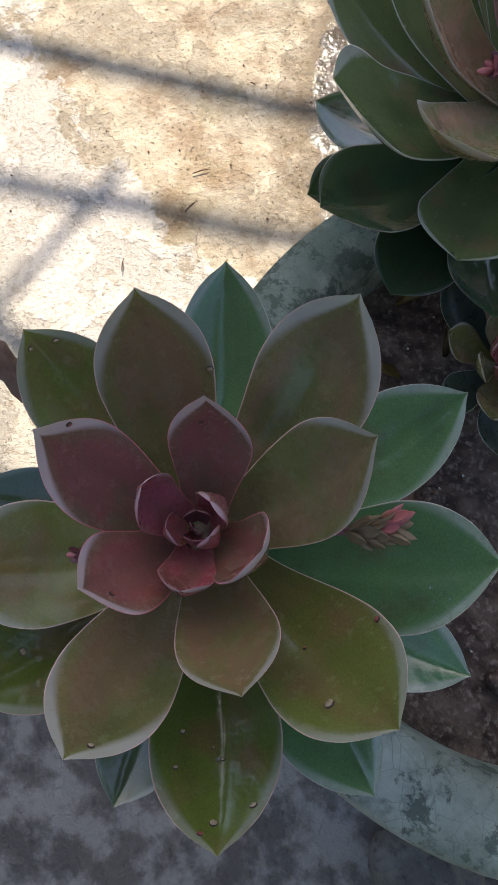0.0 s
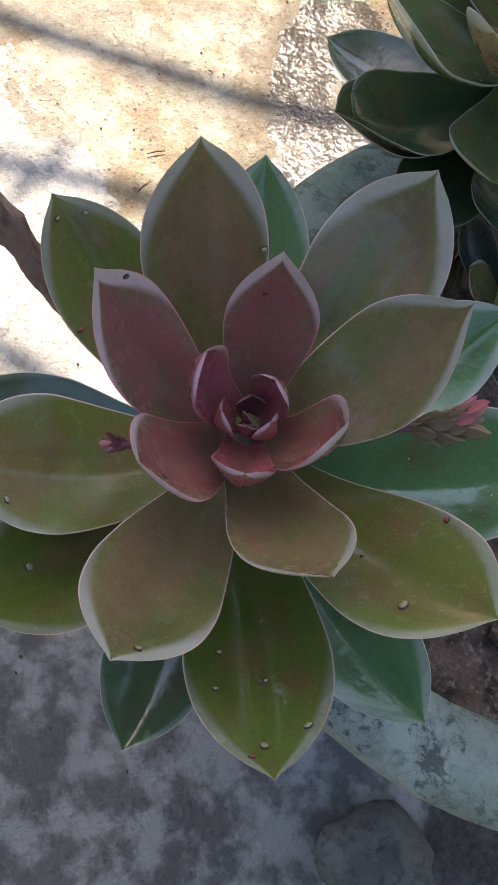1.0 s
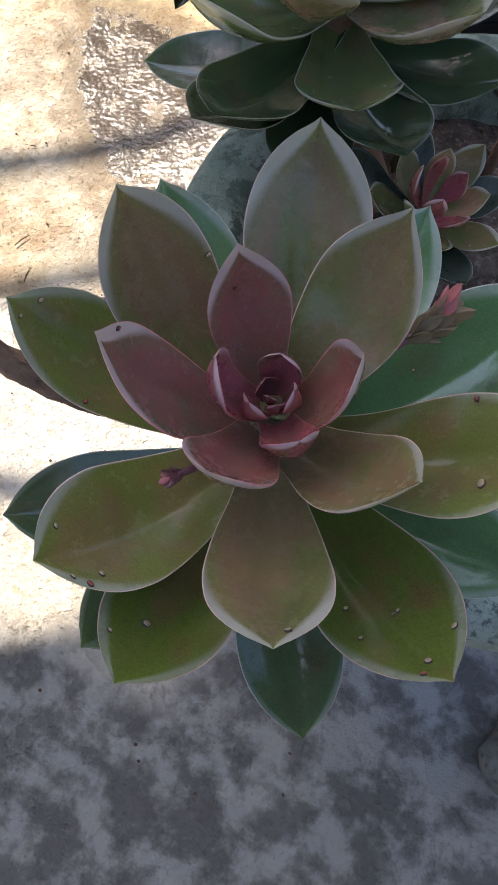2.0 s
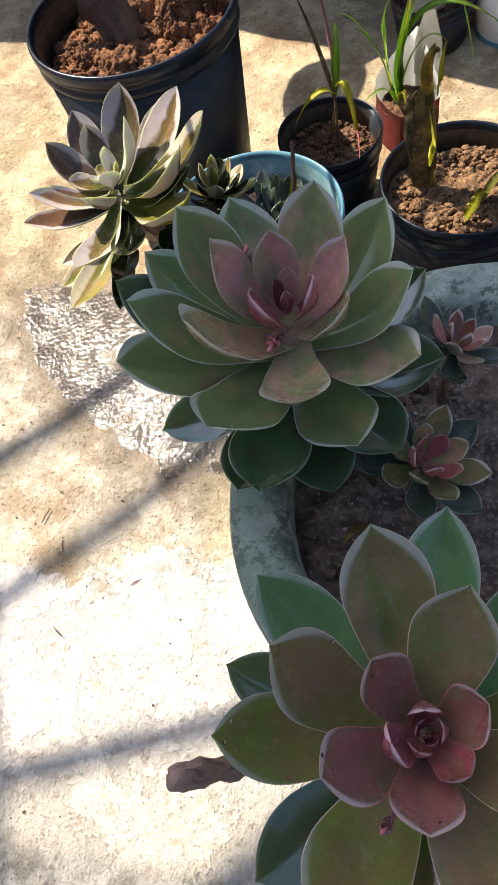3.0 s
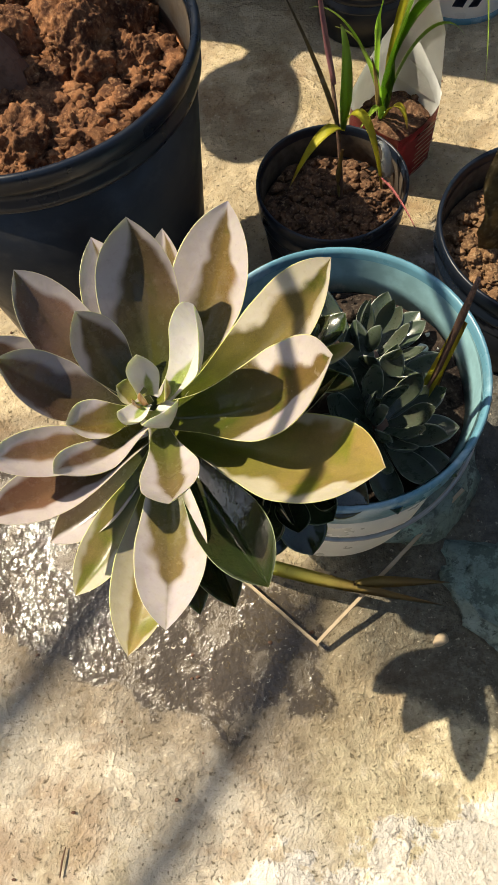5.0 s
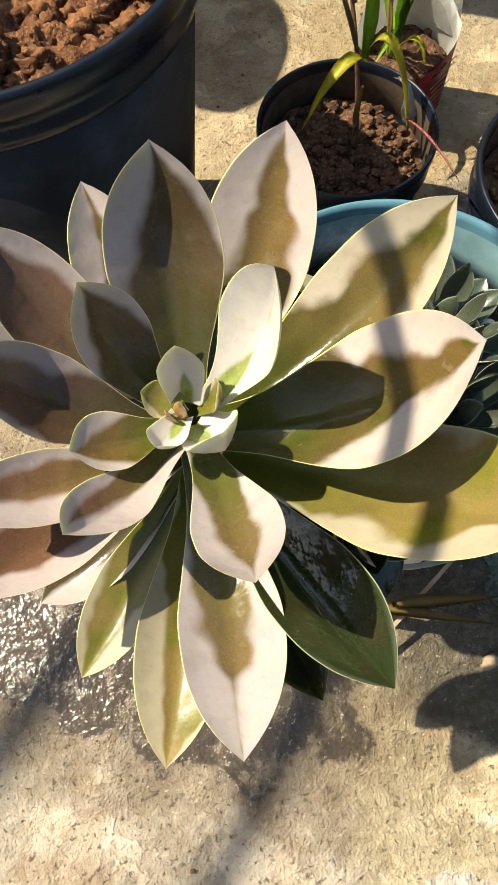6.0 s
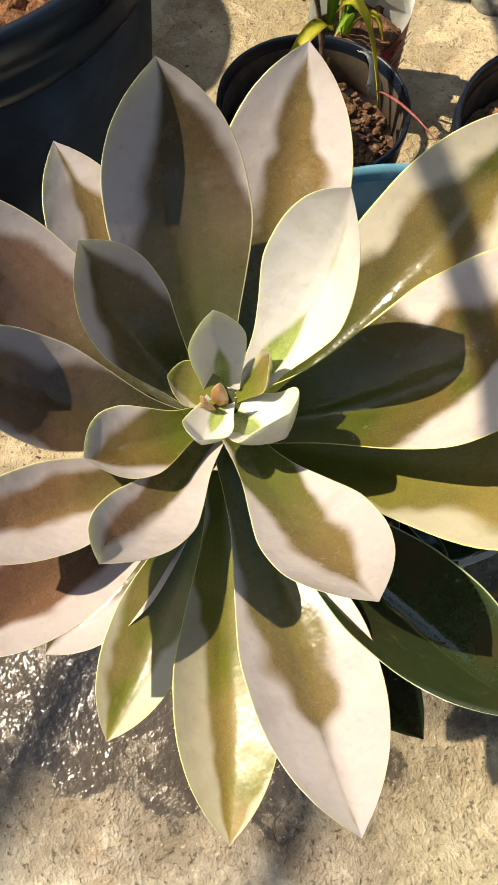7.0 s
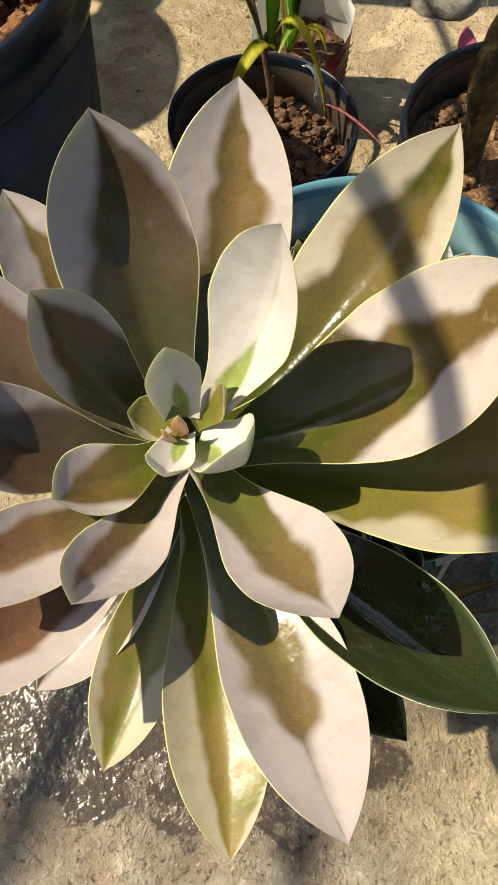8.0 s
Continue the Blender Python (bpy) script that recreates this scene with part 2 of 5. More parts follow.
    d = m.math("ADD", d, m.math("MULTIPLY", m.math("SUBTRACT", mid, 0.5), 0.9))
    wet = m.math("MULTIPLY", m.ramp(d, 0.84, 0.96, 1.0, 0.0), m.ramp(m.noise(30, 4, 0.6, at), 0.34, 0.48, 0.6, 1.0))
    damp = m.ramp(d, 0.8, 1.5, 1.0, 0.0)
    col = m.mix(m.math("MULTIPLY", damp, 0.70), col, (0.12, 0.078, 0.040))
    col = m.mix(m.math("MULTIPLY", wet, 0.9), col, (0.042, 0.033, 0.024))
    pit = m.noise(210, 4, 0.7, at)
    bare = m.ramp(lime, 0.06, 0.12, 1.0, 0.2)
    col = m.mix(m.math("MULTIPLY", m.ramp(pit, 0.58, 0.68, 0.0, 0.7), bare), col, (0.10, 0.07, 0.035))
    col = m.mix(m.math("MULTIPLY", m.ramp(pit, 0.30, 0.40, 0.5, 0.0), bare), col, (0.62, 0.54, 0.40))
    # darker and greyer towards the near end of the yard
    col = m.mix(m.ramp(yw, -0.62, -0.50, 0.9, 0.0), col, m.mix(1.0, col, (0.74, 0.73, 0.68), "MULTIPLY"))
    m.colour(col)
    m.roughness(m.math("SUBTRACT", m.ramp(fine, 0.3, 0.7, 0.78, 0.95), m.math("MULTIPLY", wet, 0.78)))
    dry = m.math("SUBTRACT", 1.0, m.math("MULTIPLY", wet, 0.96))
    rough = m.math("ADD", m.math("MULTIPLY", m.math("SUBTRACT", mid, 0.5), 0.0075), m.math("MULTIPLY", m.math("SUBTRACT", fine, 0.5), 0.0036))
    rough = m.math("ADD", rough, m.math("MULTIPLY", m.math("SUBTRACT", grit, 0.5), 0.0015))
    rough = m.math("SUBTRACT", rough, m.ramp(pit, 0.58, 0.70, 0.0, 0.0014))
    rough = m.math("ADD", rough, m.math("MULTIPLY", coat, 0.0009))
    rough = m.math("ADD", rough, m.ramp(lime, 0.06, 0.10, 0.0, 0.0012))
    rough = m.math("MULTIPLY", rough, dry)
    film = m.math("MULTIPLY", m.math("MULTIPLY", m.noise(150, 2.0, 0.5, at), 0.0019), wet)
    m.bump(m.math("ADD", rough, film), 1.0, 1.0)
    return m.m


def stone_material(name, a, b, c, moss=None, craze=0):
    m = Mat(name, 0.88)
    p = m.noise(14, 6, 0.65)
    q = m.noise(95, 5, 0.65)
    col = m.mix(m.ramp(p, 0.35, 0.65), a, b)
    col = m.mix(m.ramp(q, 0.48, 0.72, 0.0, 0.7), col, c)
    if moss:
        col = m.mix(m.ramp(m.noise(26, 5, 0.7), 0.52, 0.66, 0.0, 0.6), col, moss)
    if craze:
        col = m.mix(m.ramp(m.noise(58, 6, 0.72), 0.51, 0.58, 0.0, 0.85), col, [v * 0.30 for v in a])
        col = m.mix(m.ramp(m.noise(9, 4, 0.6), 0.45, 0.62, 0.0, 0.5), col, [v * f for v, f in zip(a, (0.62, 0.72, 0.55))])
    warp = m.mix(0.02, m.coords(), m.node("ShaderNodeTexNoise").outputs[1])
    crack = m.cells(craze, "DISTANCE_TO_EDGE", warp)
    col = m.mix(m.ramp(crack, 0.0, 0.018, 0.5 if craze else 0.0, 0.0), col, [v * 0.4 for v in a])
    m.colour(col)
    m.bump(p, 0.6, 0.008).bump(m.noise(44, 5, 0.65), 0.5, 0.005).bump(q, 0.6, 0.003).bump(m.noise(330, 4, 0.7), 0.5, 0.001)
    return m.m


def blade_material(name, a, b, tip, rough=0.45):
    """A thin leaf blade: green to yellow, with fine lengthwise veins."""
    m = Mat(name, rough)
    u, v = m.uv()
    w = m.node("ShaderNodeTexWave")
    w.inputs["Scale"].default_value = 9
    cb = m.node("ShaderNodeCombineXYZ")
    m.put(cb.inputs[0], u)
    m.put(w.inputs["Vector"], cb.outputs[0])
    c = m.mix(m.ramp(v, 0.1, 0.8), a, b)
    c = m.mix(m.ramp(v, 0.8, 1.0), c, tip)
    c = m.mix(m.math("MULTIPLY", w.outputs[0], 0.12), c, [x * 0.6 for x in a])
    c = m.mix(m.ramp(m.noise(90, 4), 0.55, 0.75, 0.0, 0.5), c, [x * 0.55 for x in tip])
    m.colour(c)
    m.bump(w.outputs[0], 0.2, 0.0006)
    m.b.inputs["Subsurface Weight"].default_value = 0.0
    return m.m


def withered_material(name, a, b, c):
    """A dry curled leaf: blotched, dull, with pale worn patches."""
    m = Mat(name, 0.55)
    p, q = m.noise(38, 5, 0.6), m.noise(150, 5, 0.65)
    col = m.mix(m.ramp(p, 0.40, 0.62), a, b)
    col = m.mix(m.ramp(q, 0.52, 0.68, 0.0, 0.75), col, c)
    m.colour(col)
    m.bump(p, 0.5, 0.004).bump(q, 0.4, 0.0012)
    return m.m


CEMENT = cement_material()
PLANTER = stone_material("weathered_concrete", (0.225, 0.263, 0.213), (0.388, 0.425, 0.344), (0.094, 0.112, 0.090), (0.550, 0.575, 0.463), 105)
BLUE_STONE = stone_material("blue_grey_stone", (0.126, 0.162, 0.144), (0.240, 0.300, 0.264), (0.036, 0.043, 0.041), (0.240, 0.408, 0.336), 60)
GREY_STONE = stone_material("grey_stone", (0.105, 0.098, 0.085), (0.20, 0.185, 0.155), (0.025, 0.022, 0.02), (0.20, 0.20, 0.14))
DARK_SOIL = soil_material("dark_potting_soil", (0.055, 0.036, 0.027), (0.166, 0.117, 0.086), (0.332, 0.273, 0.215))
BLACK_SOIL = soil_material("black_potting_soil", (0.016, 0.011, 0.009), (0.050, 0.034, 0.024), (0.15, 0.12, 0.09))
RED_SOIL = soil_material("red_clay_soil", (0.050, 0.020, 0.011), (0.26, 0.115, 0.050), (0.42, 0.23, 0.115))
BROWN_SOIL = soil_material("brown_soil", (0.040, 0.020, 0.012), (0.17, 0.086, 0.045), (0.38, 0.24, 0.14))
SANDY_SOIL = soil_material("sandy_soil", (0.080, 0.042, 0.022), (0.27, 0.150, 0.075), (0.46, 0.31, 0.17))
BLACK_PLASTIC = lacquer("black_plastic", (0.008, 0.009, 0.012), 0.40, 0.4, 50, 0.12, 0.0, (0.020, 0.020, 0.021))
BLACK_RIM = lacquer("blue_black_plastic_rim", (0.006, 0.010, 0.018), 0.34, 0.3, 50, 0.12)
for black in (BLACK_PLASTIC, BLACK_RIM):
    black.node_tree.nodes["Principled BSDF"].inputs["Specular IOR Level"].default_value = 0.38
DUSTY_PLASTIC = lacquer("dusty_black_plastic", (0.085, 0.062, 0.042), 0.8, 0.6, 70, 0.2)
WHITE_PLASTIC = lacquer("white_plastic", (0.84, 0.84, 0.82), 0.34, 0.12, 30, 0.06)
# paler mottled blue, with sunlight put into its colour
LIT_PLASTIC = lacquer("lit_blue_plastic", (0.26, 0.46, 0.50), 0.45, 0.5, 55, 0.1, 0.0, (0.70, 0.78, 0.78))
BLUE_PLASTIC = lacquer("pale_blue_plastic", (0.10, 0.245, 0.315), 0.30, 0.35, 35, 0.08, 0.0, (0.30, 0.44, 0.50))
WIRE = lacquer("grey_wire", (0.32, 0.33, 0.34), 0.4, 0.3, 90, 0.1, 0.7)
BARK = stone_material("rough_bark", (0.085, 0.042, 0.026), (0.16, 0.085, 0.052), (0.035, 0.018, 0.012))
STICK = stone_material("dry_brown_stalk", (0.20, 0.110, 0.072), (0.34, 0.205, 0.140), (0.05, 0.025, 0.018))
LABEL_WOOD = lacquer("tan_label_wood", (0.36, 0.25, 0.14), 0.7, 0.4, 60, 0.2)
TAN_STONE = stone_material("tan_stone", (0.36, 0.25, 0.15), (0.46, 0.34, 0.22), (0.25, 0.17, 0.10))
STRAW = lacquer("pale_dry_straw", (0.38, 0.29, 0.185), 0.7, 0.4, 60, 0.2)
CARD_WHITE = lacquer("grey_white_card", (0.62, 0.62, 0.58), 0.5, 0.2, 30, 0.1)
CARD_RED = lacquer("red_printed_card", (0.32, 0.03, 0.045), 0.42, 0.25, 40, 0.1)
INK = lacquer("pale_print", (0.66, 0.55, 0.52), 0.5, 0.1)
PINK = lacquer("pink_petal", (0.50, 0.085, 0.15), 0.5, 0.25, 60, 0.1)
BUD = lacquer("pink_green_bud", (0.26, 0.18, 0.095), 0.5, 0.4, 120, 0.1)
BUD_TIP = lacquer("pink_bud_tip", (0.52, 0.16, 0.15), 0.5, 0.3, 120, 0.1)
BUD_DARK = lacquer("dark_red_bud", (0.22, 0.085, 0.09), 0.5, 0.3, 120, 0.1)
SCAB_EDGE = lacquer("dark_scab_edge", (0.05, 0.022, 0.012), 0.6)
WATER = lacquer("clear_droplet", (0.8, 0.85, 0.85), 0.03, 0.0)
WATER.node_tree.nodes["Principled BSDF"].inputs["Transmission Weight"].default_value = 1.0
SCAB = lacquer("tan_scab", (0.46, 0.34, 0.20), 0.6, 0.4, 400, 0.2)
SCAB_RED = lacquer("red_scab", (0.33, 0.07, 0.05), 0.55, 0.4, 400, 0.2)
BLUE_INK = lacquer("dark_blue_print", (0.03, 0.05, 0.14), 0.45, 0.3)

LEAF_GREEN = leaf_material("olive_green_leaf", (0.132, 0.158, 0.036), (0.180, 0.136, 0.052), (0.40, 0.40, 0.32), (0.70, 0.47, 0.38), 0.20, 0.82, 1.08, 0.66, 0.52, tip=0.50, coat=0.35, gloss=0.35)
LEAF_GLOSS = leaf_material("glossy_olive_leaf", (0.108, 0.140, 0.026), (0.155, 0.106, 0.038), (0.36, 0.36, 0.28), (0.66, 0.40, 0.32), 0.12, 0.84, 1.04, 0.55, 0.44, tip=0.45, coat=0.9, gloss=0.5)
LEAF_BLUE = leaf_material("deep_green_leaf", (0.050, 0.094, 0.044), (0.070, 0.075, 0.040), (0.22, 0.26, 0.22), (0.52, 0.46, 0.38), 0.10, 0.90, 1.08, 0.55, 0.42, coat=1.0, gloss=0.55)
# lighter copy of the deep green leaf, colouring in light that shines through
LEAF_BLUE_LIT = leaf_material("lit_green_leaf", (0.090, 0.200, 0.085), (0.100, 0.145, 0.065), (0.38, 0.43, 0.36), (0.56, 0.50, 0.42), 0.10, 0.84, 1.05, 0.65, 0.40, tip=0.5, coat=1.0, gloss=0.5)
LEAF_BROWN = leaf_material("brown_olive_leaf", (0.152, 0.156, 0.052), (0.235, 0.150, 0.080), (0.53, 0.49, 0.41), (0.78, 0.48, 0.42), 0.22, 0.82, 1.06, 0.74, 0.56, tip=0.75, coat=0.35, gloss=0.38)
LEAF_PURPLE = leaf_material("purple_red_leaf", (0.185, 0.132, 0.078), (0.300, 0.102, 0.092), (0.70, 0.56, 0.54), (0.88, 0.22, 0.28), 0.22, 0.79, 1.03, 0.82, 0.57, tip=1.4, coat=0.35, gloss=0.38)
LEAF_PINK = leaf_material("pink_bud_leaf", (0.231, 0.107, 0.079), (0.417, 0.101, 0.122), (0.708, 0.472, 0.472), (0.68, 0.16, 0.22), 0.26, 0.80, 1.08, 0.9, 0.6, tip=0.75, coat=0.2)
LEAF_ROSE = leaf_material("dusky_rose_leaf", (0.288, 0.231, 0.137), (0.489, 0.223, 0.209), (0.64, 0.53, 0.49), (0.70, 0.28, 0.32), 0.27, 0.86, 1.10, 0.8, 0.56, tip=0.75, coat=0.15)
LEAF_TAUPE = leaf_material("taupe_leaf", (0.231, 0.231, 0.101), (0.466, 0.273, 0.174), (0.60, 0.56, 0.47), (0.66, 0.52, 0.45), 0.25, 0.86, 1.08, 0.8, 0.50, tip=0.75, coat=0.25, gloss=0.35)
LEAF_SAGE = leaf_material("sage_green_leaf", (0.150, 0.206, 0.080), (0.236, 0.196, 0.100), (0.56, 0.57, 0.48), (0.66, 0.63, 0.55), 0.18, 0.93, 1.10, 0.75, 0.40, tip=0.75, coat=0.35, gloss=0.3)
LEAF_PALE = leaf_material("pale_pinkish_leaf", (0.046, 0.060, 0.006), (0.140, 0.090, 0.034), (0.43, 0.375, 0.350), (0.54, 0.50, 0.22), 0.24, 0.38, 0.68, 0.90, 0.66, 0.70, 0.60, 0.25, sss=0.30, gloss=0.3, skew=1.0, wax=0.2, bald=0.75)
LEAF_WHITE = leaf_material("white_bloomed_leaf", (0.22, 0.27, 0.08), (0.32, 0.30, 0.17), (0.53, 0.50, 0.465), (0.56, 0.58, 0.22), 0.22, -0.18, 0.08, 0.95, 0.5, 0.45, 0.4, 0.3, sss=0.30, gloss=0.3, skew=0.8, wax=0.2, bald=0.50, bare=0.58)
# darker copy of the pale leaf, coloured for leaves tilted away from the sun
LEAF_PALE_SHADED = leaf_material("shaded_mauve_leaf", (0.036, 0.042, 0.008), (0.072, 0.048, 0.026), (0.39, 0.338, 0.320), (0.50, 0.46, 0.26), 0.22, 0.60, 0.92, 0.86, 0.72, 0.5, 0.80, 0.4, 0.10, gloss=0.3, skew=1.1, wax=0.2, bald=0.75, bare=0.66)
LEAF_LIME = leaf_material("olive_lime_leaf", (0.120, 0.128, 0.018), (0.190, 0.145, 0.050), (0.42, 0.375, 0.27), (0.54, 0.52, 0.18), 0.34, 0.62, 0.84, 0.85, 0.55, 0.8, 0.35, 0.4, sss=0.30, gloss=0.3, skew=1.0, wax=0.2, bald=0.5)
# bare dark green foot, coloured in for the shadow of the white leaf
LEAF_TIPPED = leaf_material("half_bloomed_leaf", (0.040, 0.056, 0.005), (0.120, 0.080, 0.030), (0.45, 0.395, 0.355), (0.52, 0.48, 0.19), 0.18, 0.28, 0.54, 0.92, 0.62, 0.75, 0.50, 0.25, sss=0.30, gloss=0.3, skew=0.9, wax=0.2, bald=1.0, bare=0.70)
LEAF_ROSY = leaf_material("rosy_bloomed_leaf", (0.060, 0.075, 0.014), (0.150, 0.102, 0.046), (0.41, 0.360, 0.345), (0.56, 0.50, 0.26), 0.22, 0.26, 0.54, 0.92, 0.72, 0.65, 0.50, 0.25, sss=0.30, gloss=0.3, skew=1.1, wax=0.25, bald=0.6, bare=0.55)
LEAF_BLUSH = leaf_material("blush_bloomed_leaf", (0.080, 0.085, 0.020), (0.200, 0.105, 0.065), (0.45, 0.390, 0.370), (0.56, 0.50, 0.26), 0.24, 0.14, 0.40, 0.92, 0.75, 0.65, 0.55, 0.25, sss=0.30, gloss=0.3, skew=1.2, wax=0.25, bald=0.35, bare=0.55)
# brown leaf with the shade of the rosette's left side in its colour
LEAF_UMBER_SHADED = leaf_material("shaded_umber_leaf", (0.046, 0.046, 0.018), (0.100, 0.062, 0.042), (0.36, 0.315, 0.295), (0.50, 0.44, 0.28), 0.22, 0.72, 1.05, 0.80, 0.74, 0.5, 0.45, 0.4, 0.10, gloss=0.35, skew=0.6, wax=0.2, bald=0.5)
LEAF_SIENNA = leaf_material("sienna_leaf", (0.060, 0.052, 0.018), (0.150, 0.075, 0.048), (0.44, 0.380, 0.360), (0.54, 0.48, 0.28), 0.22, 0.58, 0.78, 0.90, 0.74, 0.5, 0.45, 0.3, sss=0.20, gloss=0.3, skew=0.9, wax=0.2, bald=0.5)
LEAF_GOLD = leaf_material("golden_olive_leaf", (0.044, 0.056, 0.006), (0.135, 0.102, 0.036), (0.43, 0.38, 0.29), (0.54, 0.52, 0.18), 0.18, 0.60, 0.88, 0.90, 0.62, 0.7, 0.50, 0.3, sss=0.30, gloss=0.3, skew=0.7, wax=0.2, bald=0.6)
# dark green leaf, darkened further in colour for the shade it hangs in
LEAF_SHADED_GREEN = leaf_material("shaded_green_leaf", (0.014, 0.024, 0.008), (0.026, 0.024, 0.011), (0.085, 0.095, 0.066), (0.36, 0.40, 0.22), 0.10, 0.92, 1.10, 0.6, 0.45, coat=0.4, gloss=0.45)
LEAF_SLATE = leaf_material("slate_green_leaf", (0.044, 0.062, 0.042), (0.058, 0.063, 0.042), (0.17, 0.19, 0.16), (0.62, 0.66, 0.52), 0.28, 0.88, 1.06, 0.7, 0.4, coat=0.15, gloss=0.38, line=0.95)
LEAF_HEART = leaf_material("dark_plum_bud_leaf", (0.106, 0.059, 0.047), (0.183, 0.054, 0.061), (0.496, 0.283, 0.307), (0.60, 0.12, 0.17), 0.26, 0.88, 1.06, 0.85, 0.6, tip=0.5, coat=0.1, gloss=0.25)
LEAF_BUD = leaf_material("amber_bud_leaf", (0.20, 0.17, 0.05), (0.32, 0.17, 0.07), (0.46, 0.40, 0.30), (0.50, 0.20, 0.10), 0.26, 0.90, 1.06, 0.7, 0.6, coat=0.1)
GRASS = blade_material("green_blade", (0.20, 0.38, 0.03), (0.34, 0.50, 0.06), (0.44, 0.48, 0.10), 0.35)
YELLOW_BLADE = blade_material("yellow_blade", (0.48, 0.46, 0.035), (0.64, 0.57, 0.045), (0.50, 0.32, 0.06))
TAN_BLADE = blade_material("dry_tan_blade", (0.28, 0.20, 0.06), (0.30, 0.20, 0.07), (0.20, 0.12, 0.05))
DRY_BLADE = withered_material("dry_olive_blade", (0.075, 0.054, 0.022), (0.17, 0.12, 0.046), (0.26, 0.22, 0.15))
GOLD_BLADE = withered_material("golden_dry_blade", (0.12, 0.082, 0.018), (0.42, 0.29, 0.045), (0.19, 0.135, 0.05))


# ---- builders ----
def mesh_of(name, bm, mat, smooth=True):
    me = bpy.data.meshes.new(name)
    bm.to_mesh(me)
    bm.free()
    me.materials.append(mat)
    if smooth:
        me.polygons.foreach_set("use_smooth", [True] * len(me.polygons))
    return me


def thing(name, at, label, category, group="", kind=""):
    """An Empty at a thing's base."""
    return tagged(new(name), label, category, group, kind) if at is None else place(tagged(new(name), label, category, group, kind), at)


def place(ob, at):
    ob.location = at
    return ob


def origin(ob):
    p = Vector((0, 0, 0))
    while ob is not None:
        p += ob.location
        ob = ob.parent
    return p


def part(name, bm, mat, parent, label="", smooth=True):
    """Links a bmesh, built in world places, as one mesh under a thing or a part."""
    bmesh.ops.translate(bm, verts=bm.verts, vec=-origin(parent))
    ob = new(name, mesh_of(name, bm, mat, smooth))
    ob.parent = parent
    return tagged(ob, label)


def single(name, bm, mat, label, category, kind="", group="", smooth=True):
    return tagged(new(name, mesh_of(name, bm, mat, smooth)), label, category, group, kind)


def lathe(profile, at, n=48, wobble=0.0, seed=0):
    """Turns a profile of (radius, height) round the upright line through at."""
    bm = bmesh.new()
    rows = []
    for r, z in profile:
        row = []
        for i in range(n):
            a = 2 * math.pi * i / n
            w = 1 + wobble * noise.noise((math.cos(a) * 1.7 + seed, math.sin(a) * 1.7, z * 9)) if wobble else 1
            row.append(bm.verts.new((at[0] + r * w * math.cos(a), at[1] + r * w * math.sin(a), at[2] + z)))
        rows.append(row)
    for p, q in zip(rows, rows[1:]):
        for i in range(n):
            j = (i + 1) % n
            bm.faces.new((p[i], p[j], q[j], q[i]))
    bmesh.ops.recalc_face_normals(bm, faces=bm.faces)
    return bm


def tube(points, radii, n=8, closed_ends=True, rough=0.0, furrow=0.0):
    """A round rod along points."""
    bm = bmesh.new()
    pts = [Vector(p) for p in points]
    if not isinstance(radii, (list, tuple)):
        radii = [radii] * len(pts)
    rows = []
    side = None
    for k, p in enumerate(pts):
        d = (pts[min(k + 1, len(pts) - 1)] - pts[max(k - 1, 0)]).normalized()
        if side is None:
            side = d.orthogonal().normalized()
        side = (side - d * side.dot(d)).normalized()
        up = d.cross(side)
        row = []
        for i in range(n):
            a = 2 * math.pi * i / n
            off = side * math.cos(a) + up * math.sin(a)
            r = radii[k] * (1 + rough * noise.noise((p + off * 0.02) * 90))
            r *= 1 + furrow * noise.noise((math.cos(a) * 3.2, math.sin(a) * 3.2, k * 0.12))
            row.append(bm.verts.new(p + off * r))
        rows.append(row)
    for p, q in zip(rows, rows[1:]):
        for i in range(n):
            j = (i + 1) % n
            bm.faces.new((p[i], p[j], q[j], q[i]))
    if closed_ends:
        bm.faces.new(rows[0][::-1])
        bm.faces.new(rows[-1])
    bmesh.ops.recalc_face_normals(bm, faces=bm.faces)
    return bm


def bezier(a, b, c, d, n):
    a, b, c, d = (Vector(v) for v in (a, b, c, d))
    out = []
    for i in range(n + 1):
        t = i / n
        s = 1 - t
        out.append(a * s ** 3 + b * 3 * s * s * t + c * 3 * s * t * t + d * t ** 3)
    return out


def smooth_table(table, s):
    """A smooth curve through the points of a table."""
    n = len(table)
    for i in range(n - 1):
        s0, s1 = table[i][0], table[i + 1][0]
        if s <= s1 or i == n - 2:
            h = s1 - s0
            t = min(1.0, (s - s0) / h)
            a0, a1 = max(0, i - 1), min(n - 1, i + 2)
            m0 = (table[i + 1][1] - table[a0][1]) / (table[i + 1][0] - table[a0][0]) * h
            m1 = (table[a1][1] - table[i][1]) / (table[a1][0] - table[i][0]) * h
            t2, t3 = t * t, t * t * t
            return (2 * t3 - 3 * t2 + 1) * table[i][1] + (t3 - 2 * t2 + t) * m0 + (3 * t2 - 2 * t3) * table[i + 1][1] + (t3 - t2) * m1
    return table[-1][1]


SPOON = ((0, 0.46), (0.2, 0.60), (0.4, 0.83), (0.56, 0.97), (0.66, 1.0), (0.78, 0.90), (0.88, 0.65), (0.945, 0.35), (0.98, 0.11), (1, 0.0))
PETAL = ((0, 0.54), (0.2, 0.70), (0.38, 0.91), (0.53, 1.0), (0.66, 0.95), (0.78, 0.75), (0.88, 0.45), (0.94, 0.21), (0.98, 0.06), (1, 0.0))
